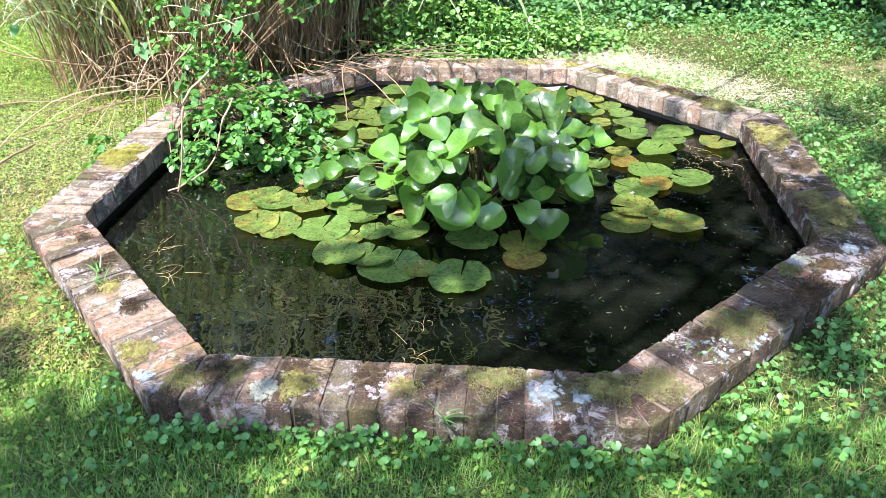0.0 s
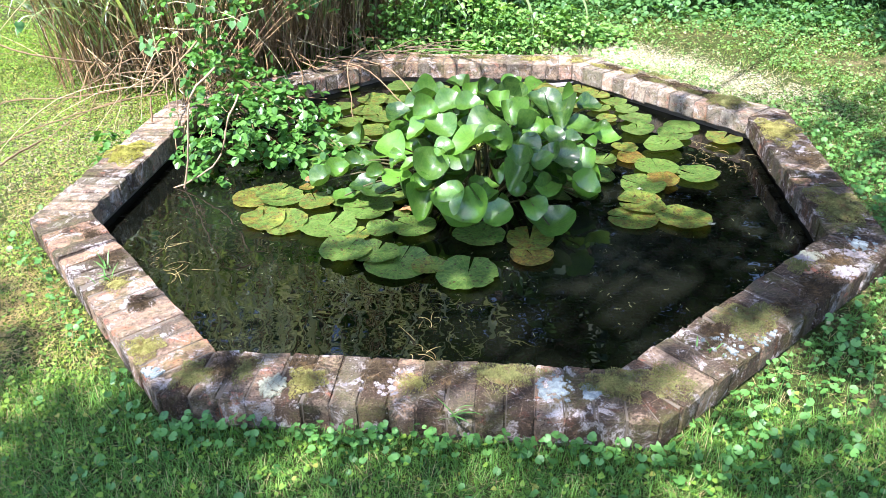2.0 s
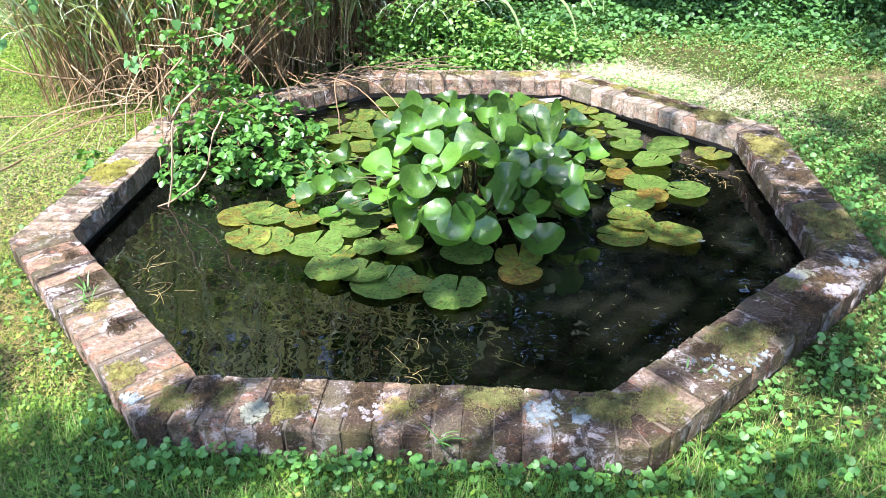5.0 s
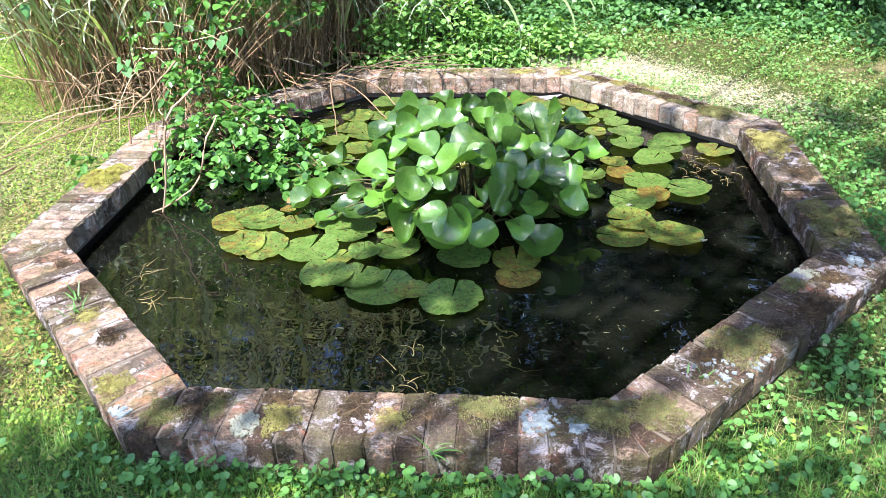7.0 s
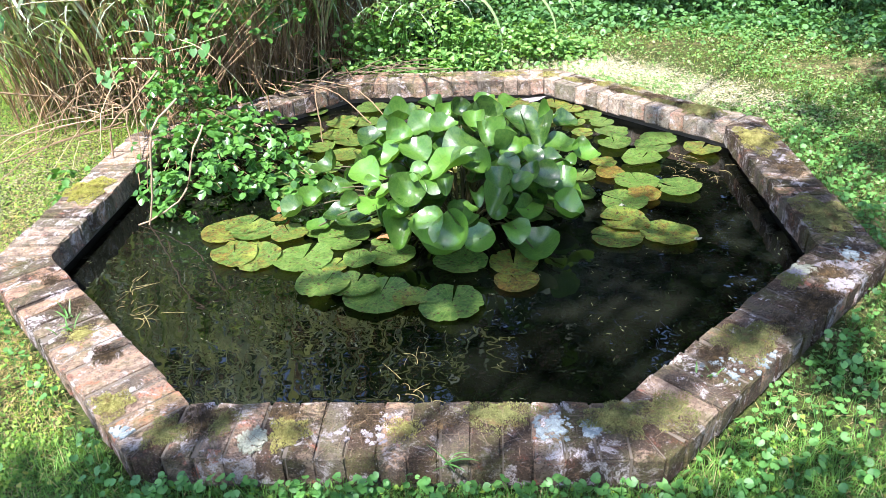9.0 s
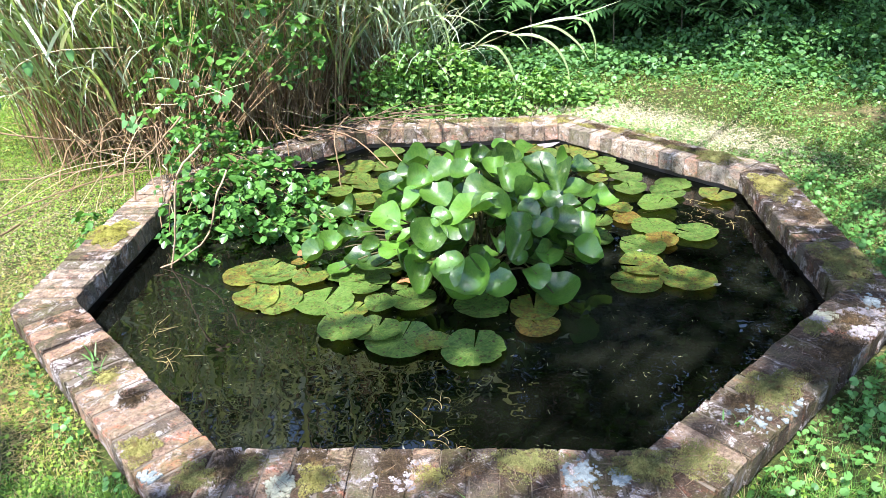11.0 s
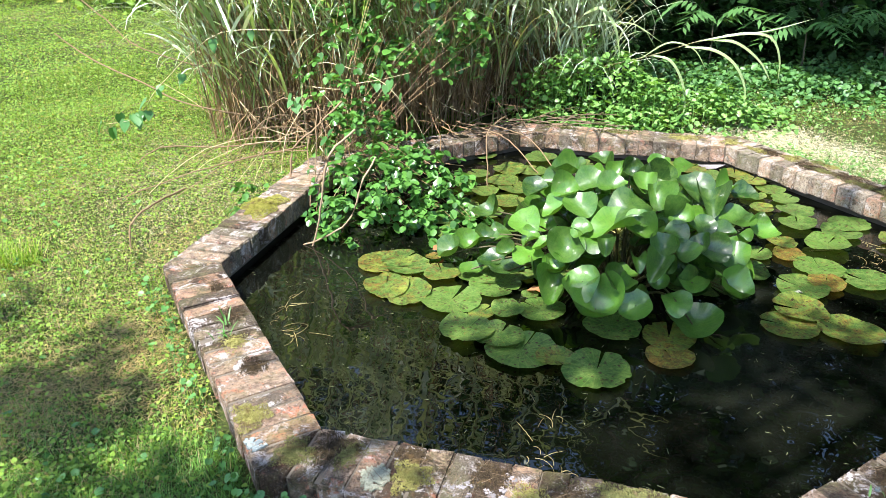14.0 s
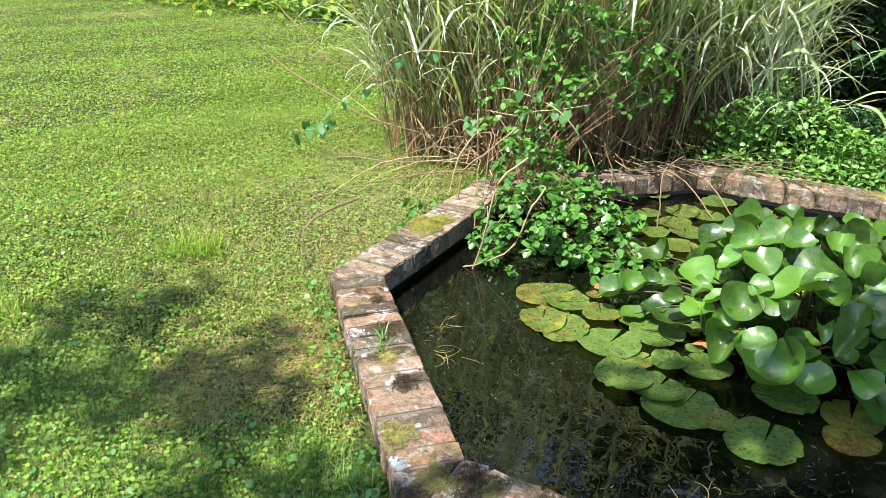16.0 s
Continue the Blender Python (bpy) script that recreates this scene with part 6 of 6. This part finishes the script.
def lichen_patch(x, y, rx, ry, count, mat, seed, label):
    r = np.random.default_rng(seed)
    parts_ = []
    a = np.linspace(0, 2 * np.pi, 17)[:-1]
    for i in range(count):
        t, q = r.uniform(0, 2 * np.pi), r.uniform(0, 1) ** 0.6
        cx, cy = rx * q * math.cos(t), ry * q * math.sin(t)
        if not A_IN + 0.010 < octagon_reach(cx + x, cy + y) < A_OUT - 0.010:
            continue
        rad = r.uniform(0.003, 0.011) * (1.1 - 0.5 * q) * np.clip(1 + 0.35 * r.normal(0, 1, 16), 0.4, 1.8)
        z = 0.0012 + 0.0016 * r.uniform(0, 1)
        ring = np.column_stack([cx + rad * np.cos(a), cy + rad * np.sin(a), z + r.normal(0, 0.0005, 16)])
        low = ring * np.array([1, 1, 0]) + np.array([0, 0, -0.003])
        mid = np.array([[cx, cy, z + 0.0006]])
        vv = np.concatenate([ring, low, mid])
        ff = [(32, k, k + 1, (k + 2) % 16) for k in range(0, 16, 2)] + [(k, k + 16, (k + 1) % 16 + 16, (k + 1) % 16) for k in range(16)]
        parts_.append((vv, ff))
    vv, ff = joined("flakes", parts_)
    ob = new("lichen_patch", mesh_from("lichen_patch", vv, ff, mat, False))
    ob.location = (x, y, Z_TOP)
    tagged(ob, label, "lichen", "lichen patches on the rim", "stuff")


GOLD, OLIVE, BROWN = "bright yellow-green moss cushion on the bricks", "olive moss cushion on the bricks", "thin dry dark-brown moss on the bricks"
MOSS = [
    (-1.43, -0.02, 0.09, 0.12, 0, 5200, 0.028, M_MOSS_VIVID, GOLD), (1.256, 0.73, 0.11, 0.09, -45, 2600, 0.030, M_MOSS, OLIVE), (1.40, 0.37, 0.10, 0.15, 0, 3400, 0.026, M_MOSS_GOLD, GOLD),
    (1.42, -0.36, 0.10, 0.17, 0, 4200, 0.026, M_MOSS, OLIVE), (0.94, -1.08, 0.11, 0.075, 45, 2600, 0.016, M_MOSS, OLIVE), (1.16, -0.77, 0.05, 0.04, 45, 600, 0.012, M_MOSS, OLIVE),
    (0.53, -1.385, 0.075, 0.06, 0, 1700, 0.018, M_MOSS, OLIVE), (0.66, -1.36, 0.085, 0.075, 20, 1600, 0.010, M_MOSS, OLIVE), (0.24, -1.37, 0.11, 0.06, 0, 1500, 0.010, M_MOSS, OLIVE),
    (-0.263, -1.43, 0.05, 0.055, 0, 1200, 0.012, M_MOSS_GOLD, GOLD), (-0.57, -1.43, 0.055, 0.055, 0, 900, 0.010, M_MOSS, OLIVE), (-0.75, -1.33, 0.06, 0.05, -45, 1000, 0.010, M_MOSS_GOLD, GOLD),
    (0.86, 1.20, 0.05, 0.05, -45, 700, 0.014, M_MOSS_GOLD, GOLD), (1.04, 1.12, 0.06, 0.05, -45, 800, 0.016, M_MOSS_GOLD, GOLD), (0.99, 1.17, 0.05, 0.05, -45, 700, 0.018, M_MOSS, OLIVE),
    (-0.48, -1.39, 0.06, 0.065, 0, 900, 0.006, M_MOSS_DARK, BROWN), (-0.08, -1.38, 0.05, 0.055, 0, 700, 0.006, M_MOSS_DARK, BROWN), (0.14, -1.39, 0.08, 0.05, 0, 700, 0.005, M_MOSS_DARK, BROWN), (-0.28, -1.36, 0.05, 0.035, 0, 500, 0.006, M_MOSS_DARK, BROWN),
    (1.19, -0.90, 0.13, 0.065, 45, 2200, 0.006, M_MOSS_DARK, BROWN), (1.06, -1.00, 0.08, 0.05, 45, 900, 0.005, M_MOSS_DARK, BROWN), (1.29, -0.72, 0.06, 0.05, 45, 900, 0.006, M_MOSS_DARK, BROWN), (0.84, -1.14, 0.07, 0.05, 45, 800, 0.005, M_MOSS_DARK, BROWN),
    (-1.08, -0.88, 0.06, 0.05, -45, 700, 0.005, M_MOSS_DARK, BROWN), (-1.22, -0.72, 0.05, 0.04, -45, 500, 0.005, M_MOSS_DARK, BROWN), (-0.86, -1.12, 0.05, 0.04, -45, 500, 0.005, M_MOSS_DARK, BROWN), (1.44, 0.08, 0.07, 0.08, 0, 900, 0.005, M_MOSS_DARK, BROWN),
    (0.34, 1.43, 0.11, 0.05, 0, 700, 0.008, M_MOSS_GOLD, GOLD), (-0.02, 1.45, 0.14, 0.05, 0, 700, 0.008, M_MOSS, OLIVE), (0.58, 1.40, 0.06, 0.06, -20, 500, 0.010, M_MOSS_GOLD, GOLD), (-0.33, 1.46, 0.10, 0.04, 0, 500, 0.008, M_MOSS, OLIVE),
    (1.20, 0.84, 0.10, 0.05, -45, 1500, 0.006, M_MOSS_DARK, BROWN), (1.08, 0.98, 0.10, 0.05, -45, 1300, 0.006, M_MOSS_DARK, BROWN), (0.93, 1.10, 0.09, 0.045, -45, 1000, 0.005, M_MOSS_DARK, BROWN), (0.77, 1.27, 0.09, 0.04, -45, 900, 0.005, M_MOSS_DARK, BROWN),
    (1.13, 0.88, 0.11, 0.03, -45, 900, 0.007, M_MOSS, OLIVE), (0.98, 1.04, 0.10, 0.03, -45, 700, 0.006, M_MOSS, OLIVE), (0.70, 1.30, 0.08, 0.03, -45, 500, 0.006, M_MOSS_GOLD, GOLD), (1.27, 0.79, 0.06, 0.05, -45, 900, 0.014, M_MOSS, OLIVE),
    (-0.44, -1.40, 0.04, 0.06, 0, 400, 0.008, M_MOSS, OLIVE), (0.02, -1.42, 0.05, 0.04, 0, 350, 0.008, M_MOSS_GOLD, GOLD), (-0.98, -1.02, 0.05, 0.05, 45, 300, 0.008, M_MOSS_GOLD, GOLD),
]
for i, (x, y, rx, ry, turn, n, h, mat, label) in enumerate(MOSS):
    moss_patch(x, y, rx, ry, turn, n, h, mat, 300 + i, label)
LICHEN = [
    (-0.345, -1.455, 0.036, 0.045, 110, M_LICHEN_WHITE, "crusty white lichen on a brick"), (0.38, -1.41, 0.045, 0.055, 80, M_LICHEN_GREY, "leafy blue-grey lichen on a brick"),
    (0.47, -1.42, 0.03, 0.03, 30, M_LICHEN_GREY, "leafy blue-grey lichen on a brick"), (-0.05, -1.42, 0.05, 0.06, 22, M_LICHEN_LILAC, "thin grey lichen on a brick"),
    (0.86, -1.20, 0.08, 0.06, 30, M_LICHEN_GREY, "thin grey lichen on a brick"), (1.21, -0.70, 0.05, 0.03, 60, M_LICHEN_WHITE, "thin white lichen on a brick"),
    (1.40, -0.62, 0.06, 0.05, 30, M_LICHEN_GREY, "thin grey lichen on a brick"), (1.18, -0.73, 0.035, 0.03, 80, M_LICHEN_LILAC, "pale lilac lichen crust on the bricks"), (1.33, -0.69, 0.07, 0.03, 80, M_LICHEN_LILAC, "pale lilac lichen crust on the bricks"), (1.30, -0.80, 0.06, 0.04, 90, M_LICHEN_LILAC, "pale lilac lichen crust on the bricks"),
    (0.98, -1.17, 0.05, 0.05, 45, M_LICHEN_GREY, "thin grey lichen on a brick"), (1.44, 0.14, 0.03, 0.09, 30, M_LICHEN_LILAC, "pale lilac lichen crust on the bricks"), (-0.14, -1.44, 0.04, 0.03, 14, M_LICHEN_LILAC, "thin grey lichen on a brick"), (-0.69, -1.43, 0.04, 0.02, 25, M_LICHEN_GREY, "thin grey lichen on a brick"),
]
for i, (x, y, rx, ry, n, mat, label) in enumerate(LICHEN):
    lichen_patch(x, y, rx, ry, n, mat, 400 + i, label)
